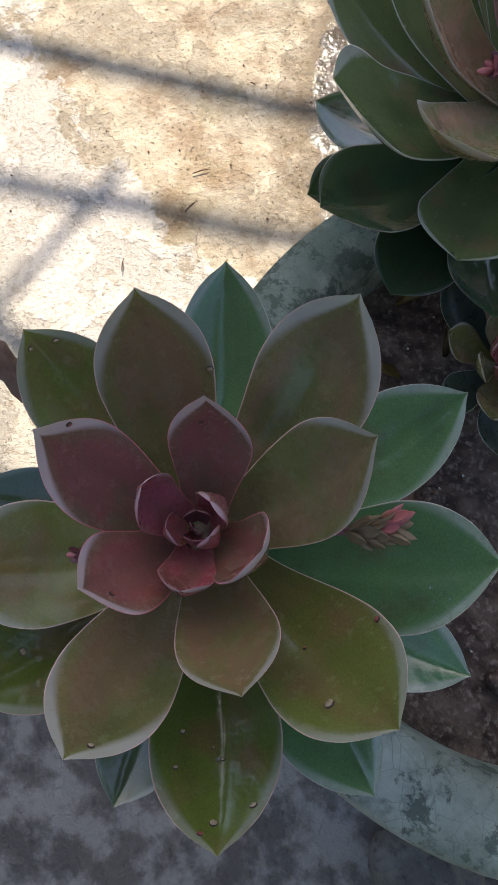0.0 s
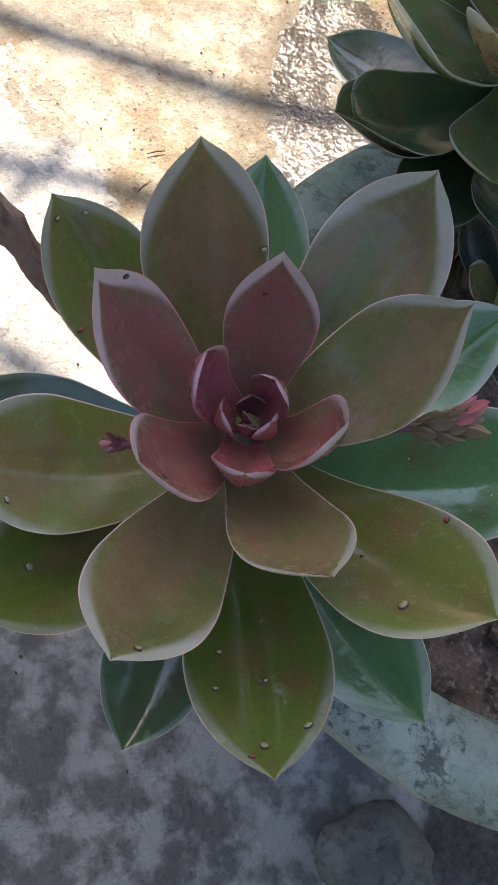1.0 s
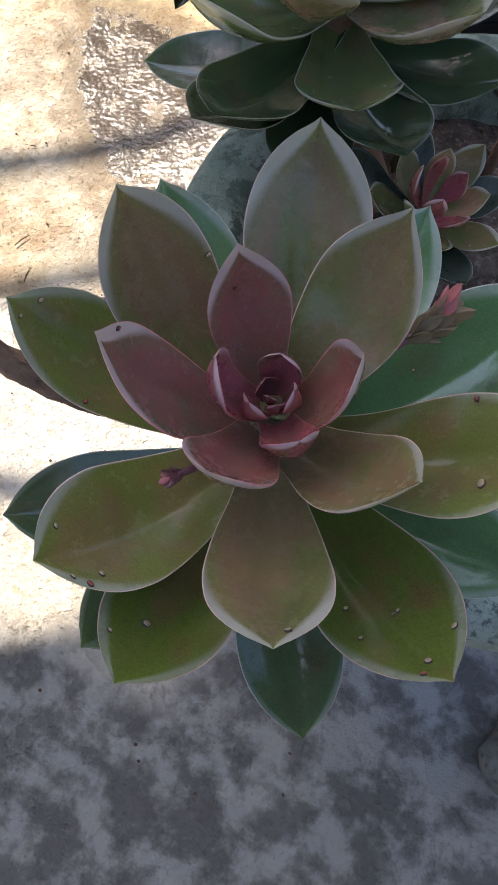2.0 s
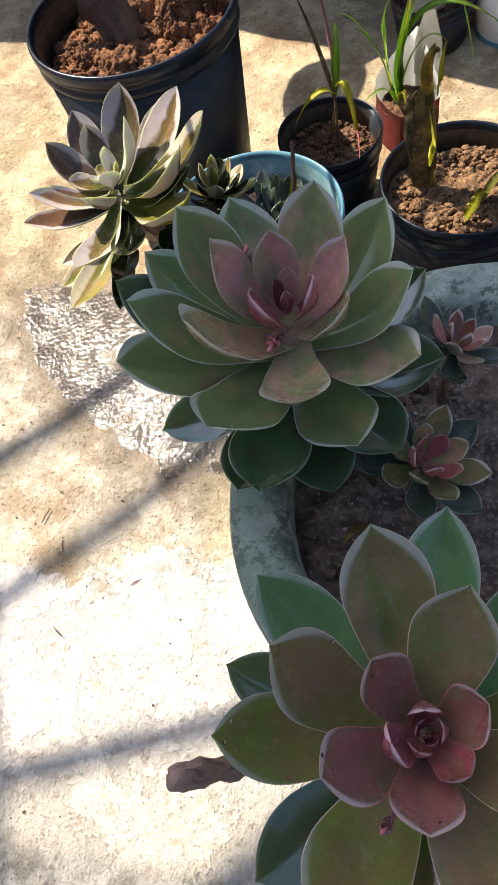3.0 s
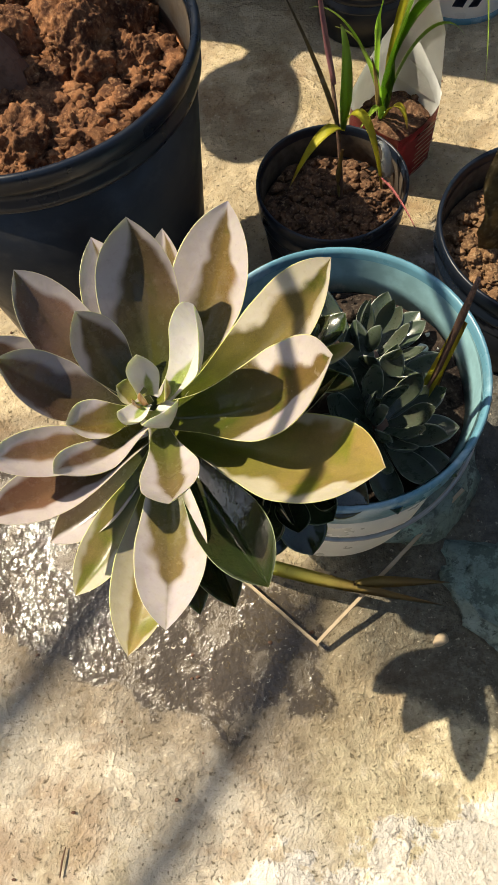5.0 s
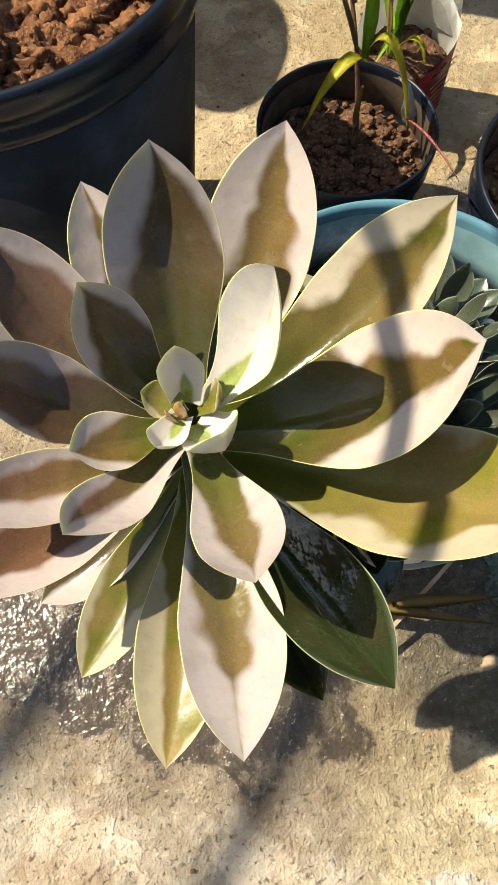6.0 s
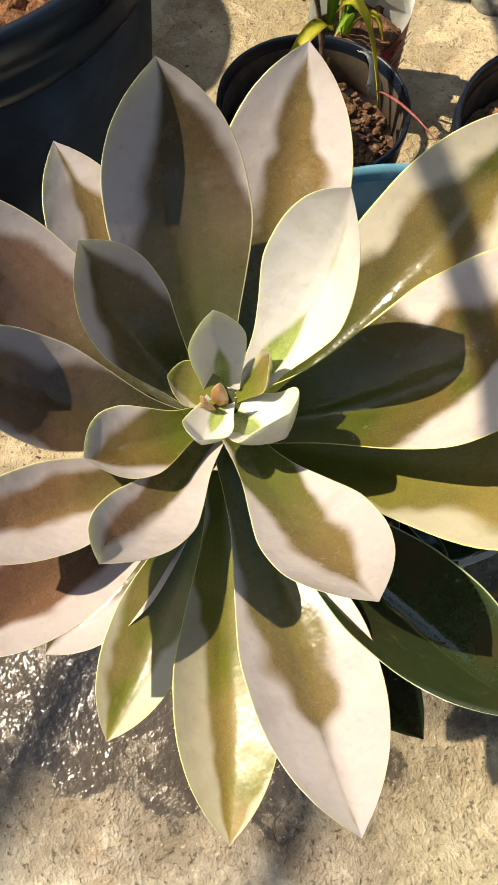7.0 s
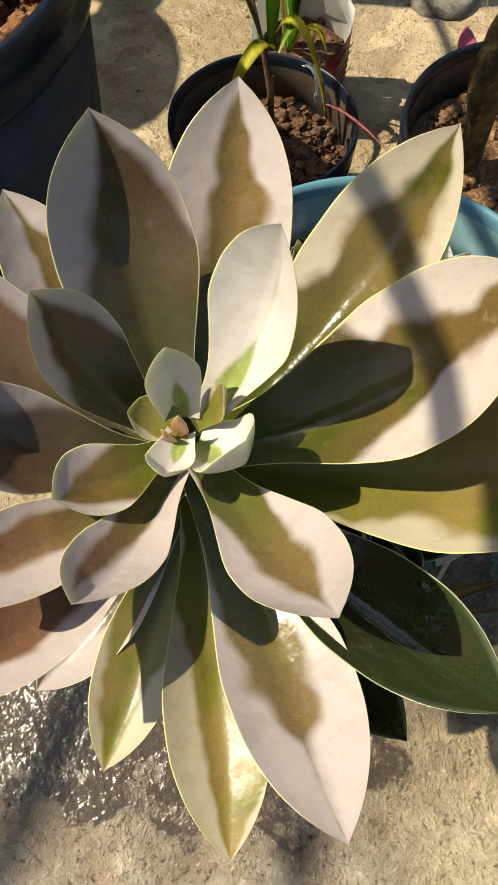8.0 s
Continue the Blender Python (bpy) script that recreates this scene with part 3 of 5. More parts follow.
LANCE = ((0, 0.30), (0.2, 0.47), (0.4, 0.79), (0.54, 0.98), (0.62, 1.0), (0.74, 0.93), (0.84, 0.74), (0.91, 0.50), (0.96, 0.25), (0.985, 0.09), (1, 0.0))
HOOD = ((0, 0.62), (0.2, 0.78), (0.38, 0.94), (0.52, 1.0), (0.66, 0.96), (0.80, 0.75), (0.90, 0.46), (0.96, 0.22), (1, 0.0))
ROUND = ((0, 0.50), (0.2, 0.64), (0.4, 0.86), (0.58, 0.98), (0.72, 1.0), (0.84, 0.86), (0.92, 0.60), (0.97, 0.30), (1, 0.0))


class Leaf:
    """One fleshy leaf from its foot to its tip. bow: how far the blade sags below the straight line (parts of its length);
    cup: how far the rims rise; fold: how far the hollow is a crease along the midrib; wave: how far the rims undulate;
    roll: degrees by which it turns on its length; curl: how the tip bends up."""

    def __init__(self, foot, tip, width, bow=0.12, cup=0.22, roll=0.0, curl=0.0, shape=SPOON, thick=0.10, axis=(0, 0, 1), ns=40, nu=16, fold=0.35, wave=0.10):
        self.foot, self.tip = Vector(foot), Vector(tip)
        self.d = self.tip - self.foot
        self.length = self.d.length
        d = self.d.normalized()
        axis = Vector(axis)
        flat = d - axis * d.dot(axis)
        nrm = axis - flat * 0.35 if flat.length < 0.5 else axis
        nrm = (nrm - d * nrm.dot(d)).normalized()
        nrm = Matrix.Rotation(radians(roll), 3, d) @ nrm
        self.n, self.side = nrm, d.cross(nrm).normalized()
        self.w, self.bow, self.cup, self.curl, self.shape, self.th = width / 2, bow, cup, curl, shape, thick * width
        self.ns, self.nu, self.fold, self.wave = ns, nu, fold, wave
        self.own = Vector((self.tip.x * 83, self.tip.y * 83, self.tip.z * 61))      # sets each leaf apart
        self.sway = 0.045 * noise.noise(self.own) * (1 if wave else 0)

    def spine(self, s):
        sag = 4 * s * (1 - s) * self.bow * self.length
        up = self.curl * self.length * max(0.0, s - 0.55) ** 2 * 2.2 - self.curl * self.length * 0.4455 * s
        return self.foot + self.d * s + self.n * (up - sag) + self.side * (4 * s * (1 - s) * self.sway * self.length)

    def at(self, s, u, lift=0.0):
        w = self.w * smooth_table(self.shape, s) * (1 + 0.03 * noise.noise((s * 1.8 + self.tip.x * 70, u * 0.8, self.tip.y * 70)))
        keel = -0.06 * w * max(0.0, 1 - abs(u) * 3.5)
        hollow = self.cup * w * ((1 - self.fold) * u * u + self.fold * (math.sqrt(u * u + 0.07) - 0.2646))
        ripple = self.wave * w * u * u * min(1.0, s * 2) * noise.noise(self.own + Vector((s * 3.2, 2.3 if u > 0 else -2.3, 0)))
        return self.spine(s) + self.side * (u * w) + self.n * (hollow + ripple + keel + lift)

    def bm(self):
        bm = bmesh.new()
        uv = bm.loops.layers.uv.new("UVMap")
        top, low, tag = [], [], {}
        for i in range(self.ns + 1):
            s = i / self.ns
            s = s * (1.35 - 0.35 * s)
            ra, rb = [], []
            t = self.th * (0.55 + 0.75 * math.sin(math.pi * min(1.0, s * 0.92 + 0.08)) ** 0.7) * (1 - s ** 4)
            for j in range(self.nu + 1):
                u = math.sin((j / self.nu - 0.5) * math.pi)
                p = self.at(s, u)
                va = bm.verts.new(p)
                tag[va] = ((u + 1) / 2, s)
                ra.append(va)
                if 0 < j < self.nu:
                    vb = bm.verts.new(p - self.n * t * (1 - u * u) ** 0.5)
                    tag[vb] = ((u + 1) / 2, s)
                else:
                    vb = va
                rb.append(vb)
            top.append(ra)
            low.append(rb)
        for i in range(self.ns):
            for j in range(self.nu):
                bm.faces.new((top[i][j], top[i + 1][j], top[i + 1][j + 1], top[i][j + 1]))
                q = [low[i][j], low[i][j + 1], low[i + 1][j + 1], low[i + 1][j]]
                bm.faces.new(q)
        for f in bm.faces:
            for l in f.loops:
                l[uv].uv = tag[l.vert]
        bmesh.ops.recalc_face_normals(bm, faces=bm.faces)
        return bm


def blade(points, width, fold=0.25, twist=0.0, taper=0.9):
    """A thin grassy or dry leaf along points, slightly thick, folded along its middle."""
    bm = bmesh.new()
    uv = bm.loops.layers.uv.new("UVMap")
    pts = [Vector(p) for p in points]
    n = len(pts) - 1
    rows, tag = [], {}
    up0 = Vector((0, 0, 1))
    for k, p in enumerate(pts):
        d = (pts[min(k + 1, n)] - pts[max(k - 1, 0)]).normalized()
        side = d.cross(up0)
        side = side.normalized() if side.length > 0.05 else Vector((1, 0, 0))
        side = Matrix.Rotation(radians(twist * k / n), 3, d) @ side
        nr = side.cross(d)
        s = k / n
        w = width / 2 * (0.35 + 0.65 * min(1, s * 4)) * (1 - taper * max(0, (s - 0.35) / 0.65) ** 1.6)
        row = []
        for u, lift in ((-1, fold), (0, 0), (1, fold)):
            v = bm.verts.new(p + side * u * w + nr * lift * w)
            tag[v] = ((u + 1) / 2, s)
            row.append(v)
        rows.append(row)
    for p, q in zip(rows, rows[1:]):
        for j in (0, 1):
            bm.faces.new((p[j], p[j + 1], q[j + 1], q[j]))
    for f in bm.faces:
        for l in f.loops:
            l[uv].uv = tag[l.vert]
    bmesh.ops.solidify(bm, geom=bm.faces[:], thickness=max(0.0005, width * 0.05))
    return bm


def lump(at, size, seed, sub=2, rough=0.35, freq=1.6):
    """An uneven clod or stone."""
    bm = bmesh.new()
    bmesh.ops.create_icosphere(bm, subdivisions=sub, radius=1)
    for v in bm.verts:
        k = 1 + rough * noise.noise(v.co * freq + Vector((seed * 3.1, seed * 1.7, seed))) + rough * 0.4 * noise.noise(v.co * freq * 3 + Vector((seed, 0, 0)))
        if sub > 3:
            k += rough * 0.22 * noise.noise(v.co * freq * 7 + Vector((0, seed, 0))) + rough * 0.12 * noise.noise(v.co * freq * 15 + Vector((0, 0, seed)))
        v.co = Vector((v.co.x * size[0], v.co.y * size[1], v.co.z * size[2])) * k + Vector(at)
    return bm


def merge(bms):
    """Joins several bmeshes of one part."""
    out = bmesh.new()
    for b in bms:
        me = bpy.data.meshes.new("tmp")
        b.to_mesh(me)
        b.free()
        out.from_mesh(me)
        bpy.data.meshes.remove(me)
    return out


# ---- setting ----
def step(lo, hi, x):
    t = min(1.0, max(0.0, (x - lo) / (hi - lo)))
    return t * t * (3 - 2 * t)


def yard_height(x, y):
    rise = 0.052 * step(-0.30, 0.08, y) * step(-0.33, 0.02, x)
    return rise


def build_ground():
    def axis(lo, hi, fine):
        core = [lo + (hi - lo) * i / fine for i in range(fine + 1)]
        out = [0.05, 0.12, 0.25, 0.5, 1, 2, 4, 8, 16, 30]
        return [lo - o for o in reversed(out)] + core + [hi + o for o in out]
    xs, ys = axis(-0.75, 0.75, 190), axis(-1.0, 0.95, 230)
    bm = bmesh.new()
    grid = []
    for y in ys:
        row = []
        for x in xs:
            near = 1.0 if abs(x) < 0.9 and abs(y) < 1.2 else 0.0
            z = yard_height(x, y)
            z += near * (0.0035 * noise.noise((x * 7, y * 7, 0)) + 0.0022 * noise.noise((x * 26, y * 26, 3)) + 0.0009 * noise.noise((x * 80, y * 80, 7)))
            row.append(bm.verts.new((x, y, z)))
        grid.append(row)
    for p, q in zip(grid, grid[1:]):
        for i in range(len(xs) - 1):
            bm.faces.new((p[i], p[i + 1], q[i + 1], q[i]))
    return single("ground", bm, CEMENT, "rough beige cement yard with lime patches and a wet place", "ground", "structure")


build_ground()


def shade_spot(x, y, h):
    """The place at height h whose shadow falls on (x, y) of the yard."""
    k = h / -SUN.z
    return (x - SUN.x * k, y - SUN.y * k, h)


def slab(corners, thick):
    """A flat plate from its corners."""
    bm = bmesh.new()
    f = bm.faces.new([bm.verts.new(c) for c in corners])
    if f.normal.z < 0:
        f.normal_flip()
    bmesh.ops.solidify(bm, geom=[f], thickness=thick)
    bmesh.ops.recalc_face_normals(bm, faces=bm.faces)
    return bm


# outline of the back yard's shade; the lobe is added for a round shadow
BACK_SHADE = [(x + 0.033, y - 0.010) for x, y in ((-2.2, 1.0), (-0.45, 0.95), (-0.087, 0.680), (0.040, 0.612), (0.050, 0.597), (0.040, 0.585), (0.015, 0.582), (-0.008, 0.572), (-0.026, 0.556), (-0.036, 0.532), (-0.044, 0.505), (-0.043, 0.474), (-0.038, 0.448), (-0.024, 0.424), (-0.004, 0.408), (0.016, 0.400), (0.038, 0.407), (0.060, 0.424), (0.080, 0.449), (0.094, 0.476), (0.104, 0.507), (0.104, 0.535), (0.100, 0.558), (0.120, 0.575), (0.257, 0.50), (0.377, 0.43), (0.55, 0.36), (1.4, 0.30), (1.6, 0.95), (0.0, 1.20), (-2.2, 1.45))]
# unseen sheets, added to shade the planter and the back of the yard
SHADE_Z = 3.0
SHEET = lacquer("shade_sheet", (0.6, 0.6, 0.58), 0.6)
single("roof", slab([shade_spot(x, y, SHADE_Z) for x, y in ((-0.30, -0.86), (-0.10, -0.728), (-0.025, -0.68), (0.05, -0.615), (0.16, -0.50), (0.30, -0.34), (0.30, -0.05), (0.34, 0.0), (0.40, 0.03), (0.75, 0.02), (0.75, -0.95), (-0.30, -0.95))], 0.04),
       SHEET, "unseen grey sheet added high over the yard to shade the planter", "roof", "structure", smooth=False)
single("awning", slab([shade_spot(x, y, 0.6) for x, y in BACK_SHADE], 0.04),
       SHEET, "unseen grey sheet added to shade the back of the yard", "awning", "structure", smooth=False)
# unseen plain walls, added to hold back light from the low sky
PLASTER = lacquer("wall_plaster", (0.34, 0.32, 0.28), 0.9)
for side, p0, p1, h in (("back", (-2.4, 1.30), (2.2, 1.05), 1.1), ("west", (-2.6, -2.8), (-2.4, 1.30), 1.2), ("front", (2.4, -2.8), (-2.6, -2.8), 1.3), ("east", (2.2, 1.05), (2.4, -2.8), 1.3)):
    single("wall_" + side, slab([(*p0, 0.0), (*p1, 0.0), (*p1, h), (*p0, h)], 0.15), PLASTER, "unseen plain plaster wall added to cut off low sky light", "wall", "structure", smooth=False)
# unseen cables, added to cast the bars of shadow on the yard
for p, q, r in (((-0.75, -0.78), (0.02, -0.085), 0.011), ((-0.60, -0.72), (0.5, -0.33), 0.012), ((-0.95, -0.64), (-0.16, 0.0), 0.013), ((-0.36, -0.36), (-0.18, -0.86), 0.008)):
    pa, pb = Vector(shade_spot(*p, SHADE_Z)), Vector(shade_spot(*q, SHADE_Z))
    single("cable", tube([pa, pb], r * 1.3, 8), BLACK_PLASTIC, "unseen dark cable added to cast a bar of shadow on the yard", "cable", "structure", "overhead cables")
# a thinner unseen wire, added lower for the shadow band across the pale rosette
wa, wb = (Vector(p) - SUN * 0.65 for p in ((-0.045, -0.004, 0.41), (-0.079, -0.125, 0.41)))
single("cable", tube([wa + (wa - wb) * 8, wa, wb, wb + (wb - wa) * 8], 0.0055, 8), BLACK_PLASTIC, "unseen dark cable added to cast a shadow band on the rosette", "cable", "structure", "overhead cables")


# ---- concrete planter ----
PC = Vector((0.239, -0.392, 0.0))
planter = thing("planter", PC, "round weathered blue-grey concrete planter full of dark soil", "planter")
part("pot_body", lathe(((0.0, 0.002), (0.115, 0.0), (0.125, 0.006), (0.150, 0.2), (0.166, 0.37), (0.1735, 0.400), (0.1765, 0.415), (0.174, 0.4225), (0.166, 0.4265), (0.152, 0.4265), (0.1425, 0.4235), (0.1385, 0.417), (0.136, 0.40), (0.130, 0.33)), PC, 96, 0.012, 4), PLANTER, planter)


def soil_disc(at, r, mat, parent, seed, amp=0.006, n=40, freq=28):
    bm = bmesh.new()
    rows = [[bm.verts.new((at[0], at[1], at[2] + amp))]]
    rings = 26
    for k in range(1, rings + 1):
        row = []
        for i in range(n):
            a = 2 * math.pi * i / n
            x, y = at[0] + r * k / rings * math.cos(a), at[1] + r * k / rings * math.sin(a)
            z = at[2] + amp * (1 - (k / rings) ** 2) + amp * noise.noise((x * freq, y * freq, seed)) + amp * 0.6 * noise.noise((x * freq * 3, y * freq * 3, seed))
            row.append(bm.verts.new((x, y, z)))
        rows.append(row)
    for i in range(n):
        bm.faces.new((rows[0][0], rows[1][i], rows[1][(i + 1) % n]))
    for p, q in zip(rows[1:], rows[2:]):
        for i in range(n):
            j = (i + 1) % n
            bm.faces.new((p[i], q[i], q[j], p[j]))
    bmesh.ops.recalc_face_normals(bm, faces=bm.faces)
    return part("soil", bm, mat, parent)


def clods(at, r, mat, parent, count, seed, lo, hi, name="clod_heap"):
    rnd = random.Random(seed)
    bms = []
    for k in range(count):
        a, d = rnd.uniform(0, 6.283), r * math.sqrt(rnd.random())
        s = lo + (hi - lo) * rnd.random() ** 2.2 * 1.4
        bms.append(lump((at[0] + d * math.cos(a), at[1] + d * math.sin(a), at[2] + s * 0.3), (s, s * rnd.uniform(0.7, 1), s * rnd.uniform(0.6, 0.9)), seed + k * 0.37, 2 if s < 0.005 else 3, 0.62, 2.4))
    ob = part(name, merge(bms), mat, parent)
    return tagged(ob, kind="stuff")


soil_disc(PC + Vector((0, 0, 0.395)), 0.1375, DARK_SOIL, planter, 2.0, 0.006, 64)
clods(PC + Vector((0, 0, 0.398)), 0.125, DARK_SOIL, planter, 160, 5, 0.0015, 0.005)
GRIT = lacquer("pale_grit", (0.5, 0.48, 0.42), 0.6, 0.3, 200)
clods(PC + Vector((0, 0, 0.401)), 0.12, GRIT, planter, 45, 11, 0.0006, 0.0012, "grit")


# ---- rosettes ----
def rosette(at, foot_low, foot_high, reach, name, label, group="", hollow=0.22, crease=0.35):
    """A succulent rosette as a thing, and a function that adds a leaf to it."""
    plant = thing(name, at, label, "succulent", group)

    def add(tip, width, mat, level, bow=0.12, cup=hollow, roll=0.0, curl=0.0, shape=SPOON, thick=0.10, pull=0.006, label="", fold=crease, wave=0.12):
        tip = Vector(tip)
        out = Vector((tip.x - reach[0], tip.y - reach[1], 0))
        out = out.normalized() if out.length > 1e-4 else Vector((1, 0, 0))
        foot = Vector((reach[0], reach[1], foot_low + (foot_high - foot_low) * level)) + out * pull
        lf = Leaf(foot, tip, width, bow, cup, roll, curl, shape, thick, fold=fold, wave=wave)
        lf.ob = part("leaf", lf.bm(), mat, plant, label)
        return lf
    return plant, add


def scab(lf, s, u, size, mat=None, up=0.0003):
    """A small corky spot on a leaf."""
    c = lf.at(s, u, up)
    a = (lf.at(min(1, s + 0.02), u, up) - lf.at(s - 0.02, u, up)).normalized()
    b = (lf.at(s, u + 0.04, up) - lf.at(s, u - 0.04, up)).normalized()
    nr = a.cross(b).normalized()
    if nr.dot(lf.n) < 0:
        nr.negate()
    bm = bmesh.new()
    ring, top = [], []
    for i in range(10):
        t = 2 * math.pi * i / 10
        k = 1 + 0.25 * noise.noise((math.cos(t) * 2 + s * 50, math.sin(t) * 2 + u * 9, size * 900))
        off = (a * math.cos(t) * 0.75 + b * math.sin(t)) * size * k
        ring.append(bm.verts.new(c + off - nr * 0.0006))
        top.append(bm.verts.new(c + off * 0.78 + nr * 0.0004))
    mid = bm.verts.new(c + nr * 0.0005)
    for i in range(10):
        j = (i + 1) % 10
        bm.faces.new((ring[i], ring[j], top[j], top[i]))
        bm.faces.new((top[i], top[j], mid))
    bmesh.ops.recalc_face_normals(bm, faces=bm.faces)
    for f in bm.faces:
        f.material_index = 1 if len(f.verts) == 4 else 0
    ob = part("scab", bm, mat or SCAB, lf.ob)
    ob.data.materials.append(SCAB_EDGE)


def droplet(lf, s, u, size):
    """A bead of water on a leaf."""
    part("droplet", lump(lf.at(s, u, size * 0.35), (size, size, size * 0.8), s * 9 + u, 2, 0.1), WATER, lf.ob)


# rosette that leans over the planter's rim
R1 = (0.186, -0.552)
rosette_a, a = rosette((0.20, -0.46, 0.395), 0.484, 0.526, R1, "rosette_succulent", "olive and purple rosette succulent leaning over the planter rim", "rosettes")
part("stem", tube(bezier((0.205, -0.455, 0.39), (0.20, -0.50, 0.42), (0.185, -0.54, 0.44), (R1[0], R1[1], 0.50), 10), [0.012, 0.0115, 0.011, 0.0105, 0.010, 0.010, 0.010, 0.010, 0.010, 0.010, 0.008], 10, True, 0.2), STICK, rosette_a)
# under ring
a((0.110, -0.491, 0.521), 0.036, LEAF_BLUE_LIT, 0.05)
a((0.196, -0.448, 0.511), 0.038, LEAF_BLUE_LIT, 0.05)
lO = a((0.245, -0.488, 0.542), 0.042, LEAF_BLUE_LIT, 0.15)
a((0.276, -0.498, 0.470), 0.036, LEAF_BLUE_LIT, 0.0)
a((0.281, -0.552, 0.499), 0.036, LEAF_BLUE_LIT, 0.05)
a((0.239, -0.627, 0.472), 0.036, LEAF_BLUE, 0.0)
a((0.165, -0.637, 0.487), 0.034, LEAF_BLUE, 0.0)
lT = a((0.184, -0.640, 0.509), 0.040, LEAF_GLOSS, 0.1)
a((0.119, -0.614, 0.489), 0.036, LEAF_BLUE, 0.05)
a((0.092, -0.526, 0.481), 0.034, LEAF_BLUE, 0.0)
# outer ring
lC = a((0.103, -0.563, 0.538), 0.036, LEAF_GREEN, 0.35)
lA = a((0.127, -0.531, 0.566), 0.036, LEAF_BROWN, 0.5)
a((0.162, -0.478, 0.560), 0.040, LEAF_BROWN, 0.5)
lN = a((0.260, -0.540, 0.555), 0.040, LEAF_GREEN, 0.45)
lL = a((0.263, -0.597, 0.523), 0.041, LEAF_GLOSS, 0.25, curl=-0.05)
lK = a((0.219, -0.614, 0.543), 0.036, LEAF_BROWN, 0.5)
lM = a((0.149, -0.623, 0.521), 0.042, LEAF_GREEN, 0.4)
# inner ring
a((0.200, -0.503, 0.569), 0.0340, LEAF_BROWN, 0.7, shape=PETAL)
lD = a((0.150, -0.574, 0.572), 0.0290, LEAF_PURPLE, 0.75, shape=PETAL)
lE = a((0.165, -0.533, 0.567), 0.0245, LEAF_PURPLE, 0.85, shape=PETAL)
a((0.232, -0.567, 0.561), 0.0300, LEAF_BROWN, 0.7, shape=PETAL)
lJ = a((0.187, -0.587, 0.557), 0.0270, LEAF_PURPLE, 0.85, shape=PETAL)
a((0.206, -0.543, 0.561), 0.0235, LEAF_PURPLE, 0.9, cup=0.42, fold=0.6, shape=PETAL)
# bud
a((0.201, -0.566, 0.547), 0.0165, LEAF_PINK, 1.0, 0.20, 0.55, pull=0.006, shape=HOOD)
a((0.173, -0.559, 0.556), 0.0175, LEAF_PINK, 1.0, 0.18, 0.50, pull=0.005, shape=HOOD)
a((0.185, -0.546, 0.547), 0.0135, LEAF_PINK, 1.02, 0.20, 0.60, pull=0.004, shape=HOOD)
a((0.183, -0.560, 0.541), 0.0100, LEAF_PINK, 1.05, 0.20, 0.65, pull=0.0035, shape=HOOD)
a((0.192, -0.551, 0.541), 0.0095, LEAF_PINK, 1.05, 0.20, 0.65, pull=0.0035, shape=HOOD)
a((0.183, -0.550, 0.538), 0.0085, LEAF_HEART, 1.08, 0.18, 0.6, pull=0.002, shape=HOOD)
a((0.1895, -0.556, 0.538), 0.0065, LEAF_HEART, 1.08, 0.18, 0.6, pull=0.002, shape=HOOD)
a((0.186, -0.5535, 0.5355), 0.0045, LEAF_HEART, 1.10, 0.15, 0.5, pull=0.001, shape=HOOD)

# rosette at the planter's edge
R2 = (0.111, -0.345)
rosette_b, b = rosette((0.15, -0.355, 0.395), 0.476, 0.530, R2, "rosette_succulent", "sage green rosette succulent with dusky pink heart in the planter", "rosettes", 0.28, 0.4)
part("stem", tube(bezier((0.15, -0.355, 0.39), (0.145, -0.355, 0.43), (0.115, -0.35, 0.44), (R2[0], R2[1], 0.51), 10), [0.013, 0.012, 0.011, 0.011, 0.011, 0.011, 0.011, 0.011, 0.011, 0.010, 0.008], 10, True, 0.2), STICK, rosette_b)
# under ring
b((0.024, -0.382, 0.456), 0.0410, LEAF_BLUE, 0.0)
b((0.138, -0.428, 0.474), 0.0410, LEAF_BLUE, 0.05)
b((0.088, -0.437, 0.493), 0.0432, LEAF_BLUE, 0.05)
b((0.185, -0.295, 0.505), 0.0389, LEAF_BLUE, 0.1)
b((0.197, -0.346, 0.488), 0.0454, LEAF_BLUE, 0.05)
b((0.174, -0.407, 0.487), 0.0432, LEAF_BLUE, 0.1)
b((0.008, -0.327, 0.536), 0.0432, LEAF_BLUE, 0.2)
b((0.024, -0.310, 0.541), 0.0389, LEAF_SAGE, 0.2)
b((0.067, -0.263, 0.536), 0.0432, LEAF_SAGE, 0.2)
b((0.161, -0.280, 0.547), 0.0410, LEAF_SAGE, 0.3)
b((0.103, -0.443, 0.506), 0.0454, LEAF_BLUE, 0.2)
b((0.152, -0.415, 0.507), 0.0454, LEAF_SAGE, 0.25)
# outer ring
b((0.022, -0.384, 0.537), 0.0475, LEAF_SAGE, 0.35, shape=ROUND)
b((0.079, -0.423, 0.538), 0.0475, LEAF_SAGE, 0.4, shape=ROUND)
b((0.031, -0.362, 0.561), 0.0432, LEAF_SAGE, 0.4)
b((0.053, -0.312, 0.576), 0.0410, LEAF_SAGE, 0.5)
b((0.124, -0.289, 0.569), 0.0389, LEAF_TAUPE, 0.55)
b((0.177, -0.333, 0.548), 0.0410, LEAF_SAGE, 0.45)
b((0.182, -0.377, 0.534), 0.0432, LEAF_TAUPE, 0.45)
# inner ring
b((0.068, -0.383, 0.573), 0.0389, LEAF_TAUPE, 0.6, shape=ROUND)
